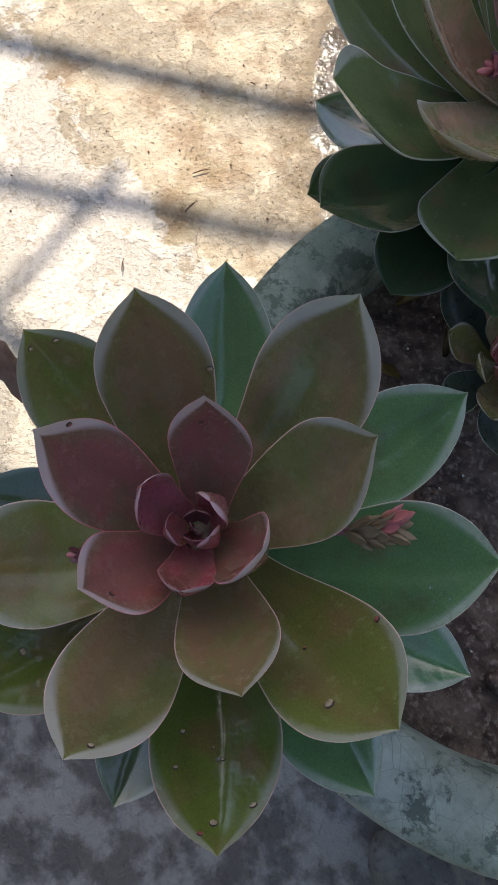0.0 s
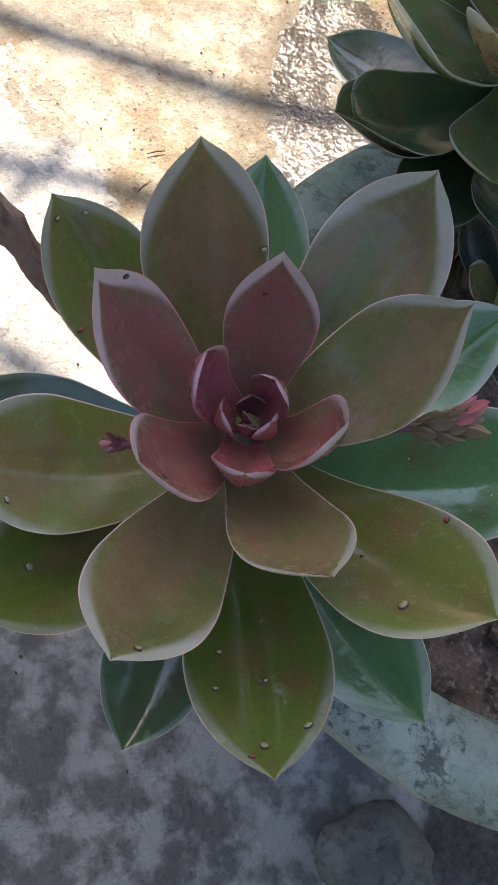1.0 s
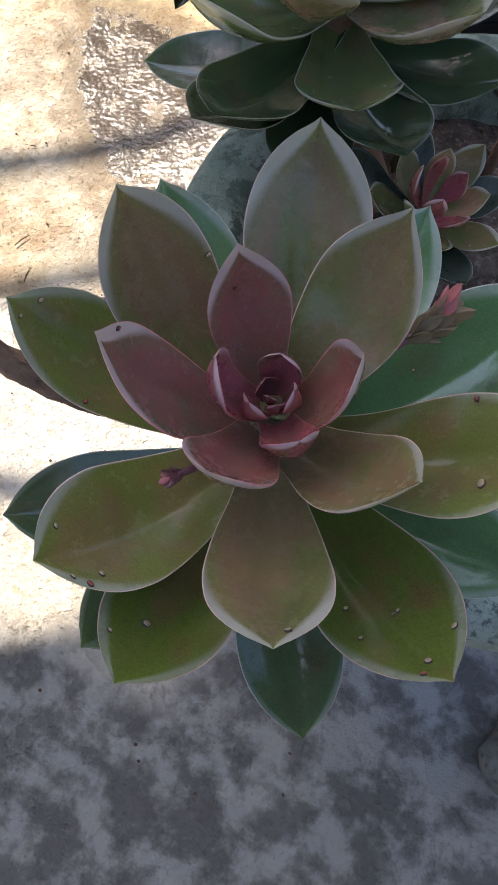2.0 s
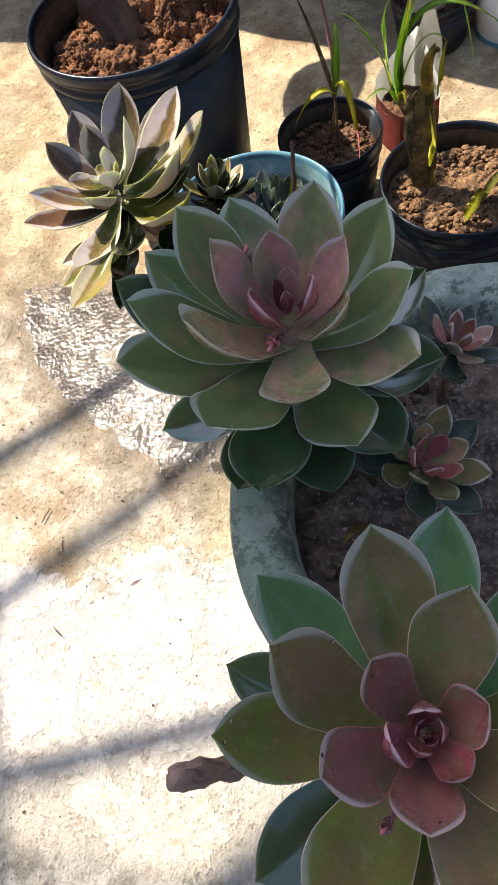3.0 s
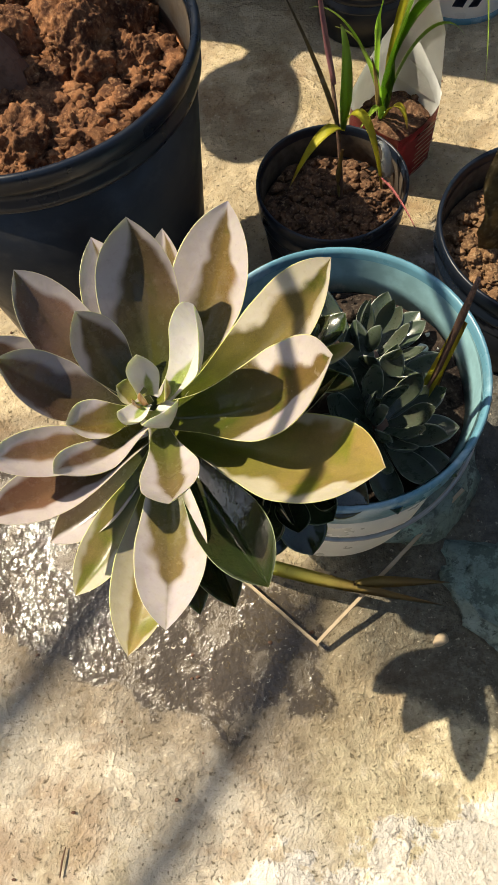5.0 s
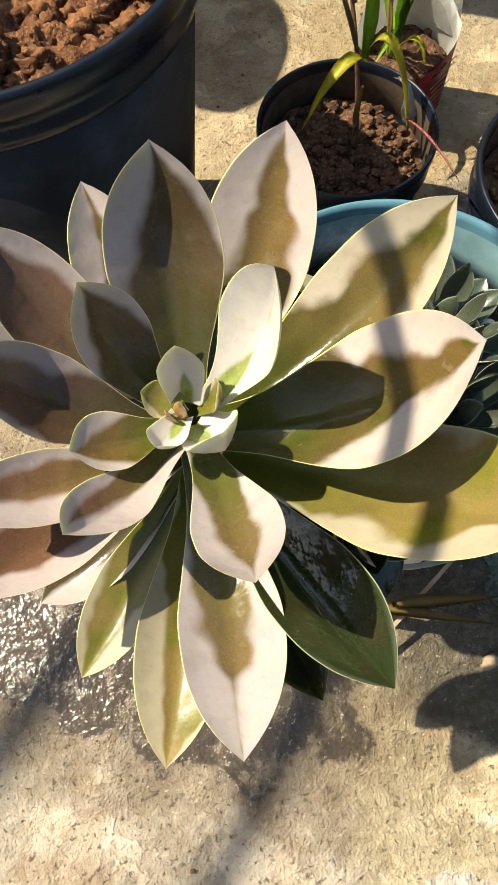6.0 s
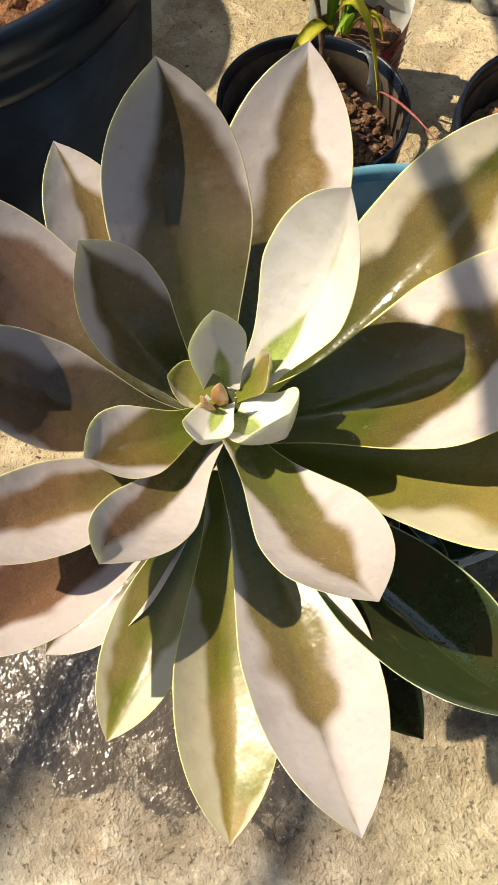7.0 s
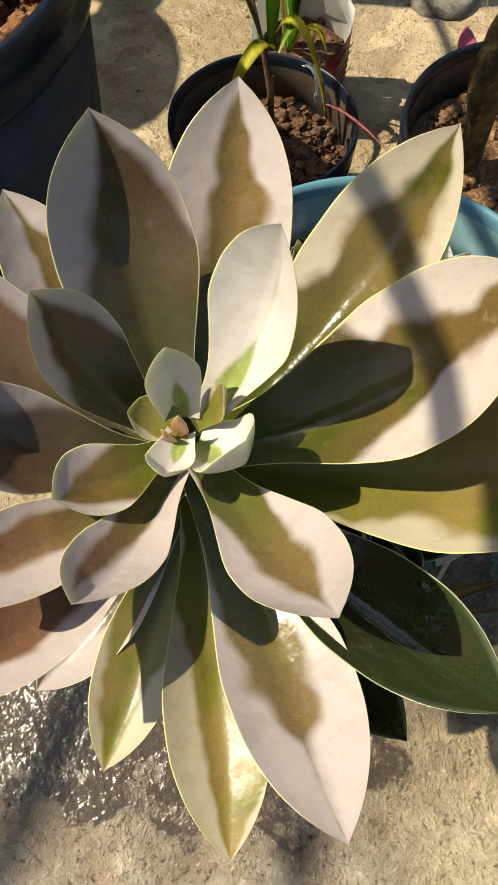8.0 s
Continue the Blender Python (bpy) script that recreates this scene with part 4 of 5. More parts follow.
b((0.123, -0.414, 0.547), 0.0367, LEAF_TAUPE, 0.6, shape=ROUND)
b((0.146, -0.357, 0.554), 0.0295, LEAF_TAUPE, 0.75, shape=PETAL)
b((0.142, -0.323, 0.563), 0.0295, LEAF_ROSE, 0.75, shape=PETAL)
b((0.076, -0.337, 0.578), 0.0317, LEAF_ROSE, 0.75, shape=PETAL)
b((0.104, -0.325, 0.571), 0.0250, LEAF_ROSE, 0.85, shape=PETAL)
# bud
b((0.095, -0.356, 0.557), 0.0258, LEAF_PINK, 0.9, cup=0.45, shape=PETAL)
b((0.127, -0.347, 0.559), 0.0204, LEAF_PINK, 0.95, cup=0.45, shape=PETAL)
b((0.113, -0.338, 0.557), 0.0130, LEAF_ROSE, 1.0, cup=0.5, pull=0.004, shape=HOOD)
b((0.106, -0.343, 0.553), 0.0105, LEAF_HEART, 1.0, cup=0.5, pull=0.003, shape=HOOD)
b((0.112, -0.348, 0.550), 0.0070, LEAF_HEART, 1.0, cup=0.5, pull=0.002, shape=HOOD)

# sunlit rosette that hangs over the bucket
R3 = (-0.117, -0.053)
rosette_c, c = rosette((-0.02, -0.02, 0.215), 0.325, 0.374, R3, "rosette_succulent", "sunlit pale pinkish rosette succulent hanging over the bucket", "rosettes", 0.46, 0.62)
part("stem", tube(bezier((-0.02, -0.02, 0.21), (-0.04, -0.025, 0.28), (-0.09, -0.045, 0.26), (R3[0], R3[1], 0.338), 12), [0.009] * 11 + [0.007, 0.004], 10, True, 0.2), STICK, rosette_c)
# under ring
c((-0.137, 0.069, 0.363), 0.0374, LEAF_PALE, 0.1, shape=LANCE)
c((-0.094, 0.057, 0.372), 0.028, LEAF_PALE, 0.2, shape=LANCE)
c((-0.199, -0.088, 0.289), 0.030, LEAF_PALE_SHADED, 0.0, shape=LANCE)
c((-0.186, -0.124, 0.293), 0.030, LEAF_LIME, 0.0, shape=LANCE)
c((-0.157, -0.166, 0.310), 0.0358, LEAF_LIME, 0.1, shape=LANCE)
c((-0.095, -0.158, 0.337), 0.030, LEAF_SHADED_GREEN, 0.1, shape=LANCE)
c((-0.118, -0.148, 0.284), 0.026, LEAF_SHADED_GREEN, 0.0, shape=LANCE)
c((-0.024, -0.074, 0.402), 0.028, LEAF_SHADED_GREEN, 0.3, shape=LANCE)
c((-0.203, 0.011, 0.366), 0.034, LEAF_UMBER_SHADED, 0.1, shape=LANCE)
# outer ring
c((-0.108, 0.022, 0.424), 0.0425, LEAF_PALE_SHADED, 0.55, shape=LANCE)
c((-0.056, 0.037, 0.405), 0.0439, LEAF_PALE, 0.45, shape=LANCE)
c((-0.016, -0.022, 0.419), 0.0414, LEAF_GOLD, 0.45, shape=LANCE, curl=0.1)
c((-0.176, 0.034, 0.389), 0.037, LEAF_UMBER_SHADED, 0.4, shape=LANCE)
c((-0.186, -0.025, 0.397), 0.034, LEAF_UMBER_SHADED, 0.45, shape=LANCE)
c((-0.204, -0.068, 0.373), 0.030, LEAF_BLUSH, 0.4, shape=LANCE)
c((-0.211, -0.092, 0.356), 0.034, LEAF_SIENNA, 0.35, shape=LANCE)
c((-0.126, -0.168, 0.372), 0.036, LEAF_ROSY, 0.5, shape=LANCE)
c((-0.077, -0.160, 0.378), 0.036, LEAF_SHADED_GREEN, 0.35, shape=LANCE)
c((-0.018, -0.127, 0.409), 0.0504, LEAF_LIME, 0.45, shape=LANCE, curl=0.1)
c((-0.029, -0.076, 0.423), 0.0525, LEAF_TIPPED, 0.6, shape=LANCE, curl=0.15)
# inner ring
c((-0.142, -0.014, 0.407), 0.0280, LEAF_PALE_SHADED, 0.7, shape=LANCE)
c((-0.084, -0.044, 0.435), 0.0299, LEAF_WHITE, 0.85, shape=LANCE)
c((-0.161, -0.095, 0.402), 0.0240, LEAF_BLUSH, 0.7, shape=LANCE)
c((-0.111, -0.125, 0.415), 0.0287, LEAF_ROSY, 0.75, shape=LANCE)
c((-0.159, -0.060, 0.380), 0.0240, LEAF_PALE, 0.85, shape=LANCE)
# bud
c((-0.116, -0.043, 0.403), 0.0160, LEAF_WHITE, 1.0, cup=0.55, pull=0.003, shape=HOOD)
c((-0.108, -0.075, 0.400), 0.0215, LEAF_WHITE, 0.95, 0.18, cup=0.60, pull=0.005, shape=HOOD)
c((-0.131, -0.046, 0.383), 0.0140, LEAF_LIME, 1.05, cup=0.45, pull=0.002, shape=HOOD)
c((-0.130, -0.070, 0.390), 0.0135, LEAF_WHITE, 1.05, 0.18, cup=0.60, pull=0.004, shape=HOOD)
c((-0.111, -0.042, 0.390), 0.0070, LEAF_LIME, 1.0, cup=0.4, pull=0.004, shape=LANCE)
c((-0.105, -0.055, 0.395), 0.0105, LEAF_LIME, 0.95, cup=0.4, pull=0.004, shape=LANCE)
c((-0.119, -0.056, 0.389), 0.0050, LEAF_BUD, 0.92, cup=0.5, pull=0.001, shape=HOOD)
c((-0.124, -0.057, 0.386), 0.0055, LEAF_BUD, 0.92, cup=0.5, pull=0.002, shape=HOOD)

# dry flower stalk
STALK = bezier((0.0895, -0.580, 0.537), (0.105, -0.575, 0.517), (0.125, -0.566, 0.478), (0.196, -0.52, 0.435), 24)
part("stalk", tube(STALK, [0.0042, 0.0050, 0.0045, 0.0043, 0.0050, 0.0045, 0.0042, 0.0046, 0.0044, 0.0043, 0.0046, 0.0043, 0.0044, 0.0045, 0.0043, 0.0045, 0.0044, 0.0043, 0.0044, 0.0044, 0.0044, 0.0044, 0.0044, 0.0044, 0.0044], 26, True, 0.5, 0.45), STICK, rosette_a, "broken dry brown stalk")

# ---- bucket ----
BK = Vector((0.003, 0.0, 0.095))
bucket = thing("bucket", BK, "white plastic bucket with worn pale blue rim used as plant pot", "bucket")
part("bucket_body", lathe(((0.0, 0.0), (0.086, 0.0), (0.0895, 0.003), (0.097, 0.125), (0.0978, 0.134), (0.0968, 0.1345), (0.0957, 0.125), (0.0865, 0.02), (0.0, 0.012)), BK, 72), WHITE_PLASTIC, bucket)
part("rim", lathe(((0.0965, 0.136), (0.1005, 0.1365), (0.1012, 0.141), (0.1005, 0.150), (0.1025, 0.151), (0.1035, 0.156), (0.1032, 0.170), (0.1020, 0.1735), (0.1000, 0.1735), (0.0985, 0.170), (0.0965, 0.150), (0.0922, 0.105)), BK, 72), BLUE_PLASTIC, bucket, "worn pale blue rim")
# inner wall paled to stand in for the sun inside the bucket
part("inner_wall", lathe(((0.0976, 0.166), (0.0957, 0.150), (0.0938, 0.130), (0.0930, 0.130), (0.0949, 0.150), (0.0968, 0.166)), BK, 72), LIT_PLASTIC, bucket, "mottled inner wall, paled in colour for the sunlight on it")
soil_disc(BK + Vector((0, 0, 0.132)), 0.0930, BLACK_SOIL, bucket, 8.0, 0.005, 48)
clods(BK + Vector((0, 0, 0.136)), 0.084, BLACK_SOIL, bucket, 160, 21, 0.0012, 0.004)
clods(BK + Vector((0.062, 0.018, 0.139)), 0.022, GRIT, bucket, 16, 23, 0.0008, 0.0022, "grit")
HA = [BK + Vector((0.1045 * math.cos(t) , 0.1045 * math.sin(t), 0.140 - 0.030 * math.sin(math.pi * (t + 2.9) / 2.75) ** 1.0)) for t in [-2.9 + 2.75 * i / 28 for i in range(29)]]
part("handle", tube(HA, 0.0017, 8), WIRE, bucket, "thin wire handle hanging down")

# slab below the bucket
def rock(name, at, size, seed, mat, label, sub=4, rough=0.4, turn=0.0, flat=0.0):
    """An uneven stone; flat cuts its top and foot level."""
    bm = lump((0, 0, 0), (1, 1, 1), seed, sub, rough, 1.2)
    rz = Matrix.Rotation(radians(turn), 3, "Z")
    for v in bm.verts:
        c0 = v.co.copy()
        r = max(abs(c0.x), abs(c0.y))
        k = 1 + 0.18 * (r / max(1e-6, Vector((c0.x, c0.y)).length) - 0.85)
        z = c0.z
        if flat:
            z = max(-flat, min(flat, z)) / flat
        z += 0.10 * noise.noise(c0 * 4) + 0.05 * noise.noise(c0 * 11)
        g = 1 + 0.05 * noise.noise(c0 * 7 + Vector((seed, 0, 0)))
        v.co = rz @ Vector((c0.x * k * g * size[0], c0.y * k * g * size[1], z * size[2])) + Vector(at)
    return single(name, bm, mat, label, "stone")


rock("stone_slab", (0.055, 0.0, 0.060), (0.100, 0.085, 0.033), 3.3, BLUE_STONE, "flat blue-grey stone slab under the bucket", 4, 0.25, 35, 0.5)
rock("stone", (0.165, -0.150, 0.022), (0.095, 0.055, 0.018), 7.1, BLUE_STONE, "low blue-green weathered stone beside the bucket", 4, 0.35, -42, 0.5)
rock("stone", (0.256, -0.048, 0.050), (0.062, 0.055, 0.028), 5.6, GREY_STONE, "rough grey stone in the shade", 4, 0.4, 10, 0.6)

# ---- black pots ----
def black_pot(at, r, h, soil, soil_mat, label, seed, n_clods, clod_hi):
    p = thing("plant_pot", at, label, "plant pot", "black pots")
    b0 = r * 0.78
    k = min(0.036, h * 0.26)
    part("pot_wall", lathe(((0.0, 0.0), (b0, 0.0), (b0 + 0.002, 0.003), (r * 0.955, h - k), (r * 0.95, h - k), (r * 0.925, h - k - 0.004), (b0 - 0.002, 0.01), (0.0, 0.008)), at, 72, 0.004, seed), BLACK_PLASTIC, p)
    part("rim", lathe(((r * 0.935, h - k), (r * 0.970, h - k), (r * 0.985, h - k * 0.92), (r * 0.985, h - k * 0.80), (r * 0.965, h - k * 0.70), (r * 0.965, h - k * 0.55), (r * 0.985, h - k * 0.48), (r, h - k * 0.36), (r * 1.004, h - k * 0.15), (r * 0.998, h - k * 0.03), (r * 0.980, h), (r * 0.962, h - k * 0.04), (r * 0.95, h - k * 0.2), (r * 0.925, h - k * 1.6)), at, 72, 0.004, seed), BLACK_RIM, p, "blue-black ribbed rim")
    part("inner_wall", lathe(((r * 0.946, h - k * 0.30), (r * 0.916, h - k * 1.7), (r * 0.912, h - k * 1.7), (r * 0.942, h - k * 0.30)), at, 72, 0.004, seed), DUSTY_PLASTIC, p, "dusty inner wall")
    soil_disc(Vector(at) + Vector((0, 0, soil)), r * 0.92, soil_mat, p, seed, r * 0.075, 84, 42)
    clods(Vector(at) + Vector((0, 0, soil + r * 0.05)), r * 0.84, soil_mat, p, n_clods, int(seed * 10), 0.0016, clod_hi)
    return p


big_pot = black_pot((-0.177, 0.278, 0.045), 0.138, 0.307, 0.252, RED_SOIL, "large black plastic pot with lumpy red soil", 1.3, 700, 0.008)
black_pot((0.065, 0.249, 0.052), 0.073, 0.124, 0.086, BROWN_SOIL, "small black plastic pot with brown soil and thin shoots", 2.4, 380, 0.0048)
black_pot((0.240, 0.141, 0.052), 0.102, 0.132, 0.094, SANDY_SOIL, "black plastic pot with pale brown soil and dry leaf", 3.5, 620, 0.0056)
black_pot((0.206, 0.625, 0.052), 0.070, 0.085, 0.065, BROWN_SOIL, "small black pot at the back with a stone in it", 4.6, 60, 0.005)

# heaps and broken lumps of red soil
rnd = random.Random(77)
for px, py, w, h in ((-0.130, 0.350, 0.042, 0.030), (-0.140, 0.395, 0.030, 0.030), (-0.092, 0.345, 0.026, 0.030), (-0.128, 0.305, 0.036, 0.034), (-0.092, 0.290, 0.022, 0.016), (-0.195, 0.215, 0.034, 0.022), (-0.235, 0.245, 0.030, 0.020), (-0.150, 0.225, 0.026, 0.010), (-0.205, 0.335, 0.042, 0.030)):
    part("soil_mound", lump((px, py, 0.292), (w, w * rnd.uniform(0.75, 1.0), h + 0.014), rnd.uniform(0, 90), 6, 0.42 if w < 0.04 else 0.24, 1.7), RED_SOIL, big_pot)
    for k in range(5):
        q, d, cw = rnd.uniform(0, 6.283), w * rnd.uniform(0.3, 1.05), rnd.uniform(0.005, 0.012)
        x, y = px + d * math.cos(q), py + d * math.sin(q)
        if math.hypot(x + 0.177, y - 0.278) + cw < 0.122:
            part("clod", lump((x, y, 0.294 + h * max(0.0, 1 - (d / w) ** 2)), (cw, cw * rnd.uniform(0.7, 1.0), cw * rnd.uniform(0.6, 0.9)), rnd.uniform(0, 90), 4, 0.8, 2.4), RED_SOIL, big_pot)

trunk = thing("tree", (-0.200, 0.298, 0.32), "thick brown tree trunk cut short in red soil", "tree")
part("trunk", tube(bezier((-0.196, 0.298, 0.285), (-0.212, 0.30, 0.35), (-0.26, 0.31, 0.42), (-0.36, 0.34, 0.53), 20), [0.031, 0.028, 0.0265] + [0.026 - 0.0002 * k for k in range(18)], 36, True, 0.3, 0.4), BARK, trunk)


# ---- offsets and flowers ----
def pup(at, size, count, seed, mats, label, axis=(0, 0, 1), squash=1.0, shape=LANCE, lift=0.5, base=None, group="small offsets"):
    """A small rosette of leaves round a short stem."""
    rnd = random.Random(seed)
    at, axis = Vector(at), Vector(axis).normalized()
    p = thing("offset_rosette", base or at - axis * size * 0.5, label, "succulent", group)
    e1 = axis.orthogonal().normalized()
    e2 = axis.cross(e1)
    part("stem", tube([Vector(base) if base else at - axis * size * 0.5, at], size * 0.09, 8), STICK, p)
    for k in range(count):
        f = k / (count - 1)
        t = k * 2.39996 + seed
        r = size * (0.18 + 0.82 * f) * rnd.uniform(0.85, 1.1)
        h = size * (0.62 - lift * 1.1 * f) * rnd.uniform(0.85, 1.15)
        d = e1 * math.cos(t) + e2 * math.sin(t)
        lf = Leaf(at + d * size * 0.05 - axis * size * 0.12 * f, at + d * r + axis * h, size * (0.30 + 0.32 * f) * squash, 0.12, 0.25, 0, 0, shape, 0.12, axis, 12, 6)
        part("leaf", lf.bm(), mats[min(len(mats) - 1, int((1 - f) * len(mats)))], p)
    return p


pup((0.187, -0.397, 0.452), 0.046, 18, 1.7, (LEAF_SLATE, LEAF_BROWN, LEAF_TAUPE, LEAF_PINK), "small brown and pink succulent offset in dark soil", (0.25, -0.1, 1), 0.72, lift=0.42, base=(0.185, -0.395, 0.398))
pup((0.205, -0.318, 0.460), 0.036, 14, 4.1, (LEAF_SLATE, LEAF_ROSE, LEAF_PURPLE), "small purple succulent offset by the planter rim", (0.35, 0.1, 1), 0.75, lift=0.42, base=(0.20, -0.32, 0.398))


def inflorescence(foot, end, size, count, seed, parent, name, mats, label):
    """A short scaly flower head on a thin stalk, of many small bracts."""
    foot, end = Vector(foot), Vector(end)
    d = (end - foot).normalized()
    head = part(name, tube([foot - d * 0.008, foot, end], [0.0011, 0.0012, 0.0010], 8), BUD_DARK, parent, label)
    rnd = random.Random(seed)
    e1 = d.orthogonal().normalized()
    e2 = d.cross(e1)
    for k in range(count):
        f = k / count
        t = k * 2.4
        o = e1 * math.cos(t) + e2 * math.sin(t)
        at = foot.lerp(end, 0.15 + 0.75 * f)
        tip = at + (d * rnd.uniform(0.75, 1.1) + o * rnd.uniform(0.35, 0.75)) * size
        lf = Leaf(at, tip, size * 0.42, -0.10, 0.3, 0, 0.2, SPOON, 0.45, o, 8, 4)
        part("bract", lf.bm(), mats[1] if f > 0.45 and rnd.random() < 0.7 else mats[0], head)


inflorescence((0.2105, -0.5195, 0.532), (0.2195, -0.5065, 0.5395), 0.0092, 26, 3, rosette_a, "flower_head", (BUD, BUD_TIP), "scaly brown and pink flower head")
inflorescence((0.175, -0.581, 0.527), (0.1725, -0.586, 0.530), 0.005, 9, 4, rosette_a, "flower_head", (BUD_DARK, BUD_TIP), "tiny dark red flower head")
inflorescence((0.107, -0.362, 0.528), (0.106, -0.368, 0.5335), 0.0075, 10, 5, rosette_b, "flower_head", (BUD_DARK, BUD_TIP), "small red flower head")
inflorescence((0.085, -0.318, 0.530), (0.083, -0.313, 0.540), 0.008, 10, 6, rosette_b, "flower_head", (BUD, BUD_TIP), "small pink flower head")

# corky spots
for lf, s, u, r, m in ((lA, 0.62, 0.93, 0.0012, SCAB), (lC, 0.90, 0.55, 0.0012, SCAB), (lC, 0.93, -0.3, 0.0009, SCAB), (lC, 0.60, -0.85, 0.0011, SCAB_RED),
                       (lD, 0.84, 0.80, 0.0009, SCAB_RED), (lE, 0.70, -0.25, 0.0008, SCAB_RED), (lM, 0.86, 0.55, 0.0011, SCAB), (lM, 0.80, -0.6, 0.0012, SCAB), (lM, 0.90, -0.72, 0.0010, SCAB), (lM, 0.86, -0.85, 0.0014, SCAB_RED),
                       (lK, 0.90, -0.40, 0.0011, SCAB), (lL, 0.86, -0.72, 0.0013, SCAB), (lL, 0.60, 0.50, 0.0010, SCAB), (lL, 0.90, 0.10, 0.0014, SCAB), (lL, 0.93, 0.55, 0.0010, SCAB_RED), (lL, 0.70, -0.1, 0.0008, SCAB), (lL, 0.72, 0.62, 0.0009, SCAB),
                       (lN, 0.74, 0.42, 0.0018, SCAB), (lN, 0.66, -0.90, 0.0011, SCAB_RED), (lN, 0.5, 0.1, 0.0006, SCAB_RED), (lJ, 0.72, -0.35, 0.0008, SCAB_RED), (lT, 0.75, 0.2, 0.0016, SCAB), (lT, 0.85, 0.72, 0.0010, SCAB),
                       (lO, 0.5, -0.35, 0.0007, SCAB), (lO, 0.62, -0.5, 0.0006, SCAB)):
    scab(lf, s, u, r, m)

for lf, s, u, r in ((lO, 0.78, 0.55, 0.0009), (lO, 0.74, 0.62, 0.0006), (lO, 0.80, 0.42, 0.0007), (lO, 0.70, 0.50, 0.0005), (lO, 0.83, 0.58, 0.0006), (lO, 0.76, 0.30, 0.0005), (lO, 0.67, 0.68, 0.0006), (lL, 0.66, 0.05, 0.0007), (lL, 0.70, -0.02, 0.0009), (lL, 0.74, 0.06, 0.0006)):
    droplet(lf, s, u, r)

# ---- in the bucket ----
pup((0.030, 0.012, 0.258), 0.064, 20, 0.6, (LEAF_SLATE, LEAF_SLATE, LEAF_SLATE), "dusky green succulent offset in the bucket", (0.35, 0.15, 1), 0.56, lift=0.44, base=(0.02, 0.0, 0.22))
pup((0.020, -0.046, 0.262), 0.070, 24, 2.2, (LEAF_SLATE, LEAF_SLATE, LEAF_SLATE), "slate green succulent offset in the bucket", (0.3, -0.25, 1), 0.58, lift=0.5, base=(0.01, -0.03, 0.22))
pup((-0.032, 0.002, 0.300), 0.058, 20, 5.2, (LEAF_SHADED_GREEN, LEAF_LIME, LEAF_SHADED_GREEN, LEAF_LIME), "yellow-green succulent offset behind the pale rosette", (0.1, 0.35, 1), 0.7, base=(-0.02, 0.0, 0.22))
pup((-0.050, -0.080, 0.290), 0.060, 18, 3.3, (LEAF_SHADED_GREEN, LEAF_SHADED_GREEN), "dark succulent offset drooping over the bucket rim", (0.15, -0.75, 0.6), base=(-0.02, -0.04, 0.22))
stalk = thing("dry_stalk", (0.05, -0.03, 0.216), "split dry straw-coloured stalk standing in the bucket", "dry stalk")
part("sheath", blade(bezier((0.048, -0.031, 0.212), (0.055, -0.032, 0.26), (0.058, -0.030, 0.31), (0.063, -0.027, 0.345), 12), 0.009, 0.7, 40, 0.3), YELLOW_BLADE, stalk)
part("core", tube(bezier((0.050, -0.031, 0.212), (0.057, -0.031, 0.27), (0.060, -0.029, 0.33), (0.064, -0.026, 0.382), 10), [0.0028, 0.0027, 0.0026, 0.0025, 0.0024, 0.0024, 0.0024, 0.0023, 0.0022, 0.002, 0.0012], 8, True, 0.4), BARK, stalk, "dark charred core")
part("sheath", blade(bezier((0.052, -0.034, 0.212), (0.062, -0.034, 0.25), (0.061, -0.03, 0.29), (0.064, -0.028, 0.330), 10), 0.006, 0.7, -60, 0.3), TAN_BLADE, stalk)
rock("pebble", (0.073, 0.020, 0.234), (0.005, 0.004, 0.003), 9.1, CARD_WHITE, "small white pebble on the bucket soil", 2, 0.3)

# ---- on the ground by the bucket ----
fallen = thing("fallen_leaf", (-0.02, -0.1, 0.055), "long yellow-green fallen leaf lying under the bucket edge", "leaf")
part("blade", blade(bezier((-0.125, -0.045, 0.060), (-0.06, -0.085, 0.066), (0.0, -0.112, 0.070), (0.075, -0.140, 0.050), 18), 0.013, 0.45, 25, 0.95), blade_material("yellow_green_fallen_leaf", (0.50, 0.52, 0.09), (0.28, 0.17, 0.06), (0.20, 0.11, 0.05)), fallen)
part("split_tip", blade(bezier((0.0, -0.108, 0.068), (0.025, -0.112, 0.068), (0.055, -0.118, 0.060), (0.088, -0.122, 0.050), 12), 0.011, 0.4, -30, 0.95), TAN_BLADE, fallen, "brown split tip")


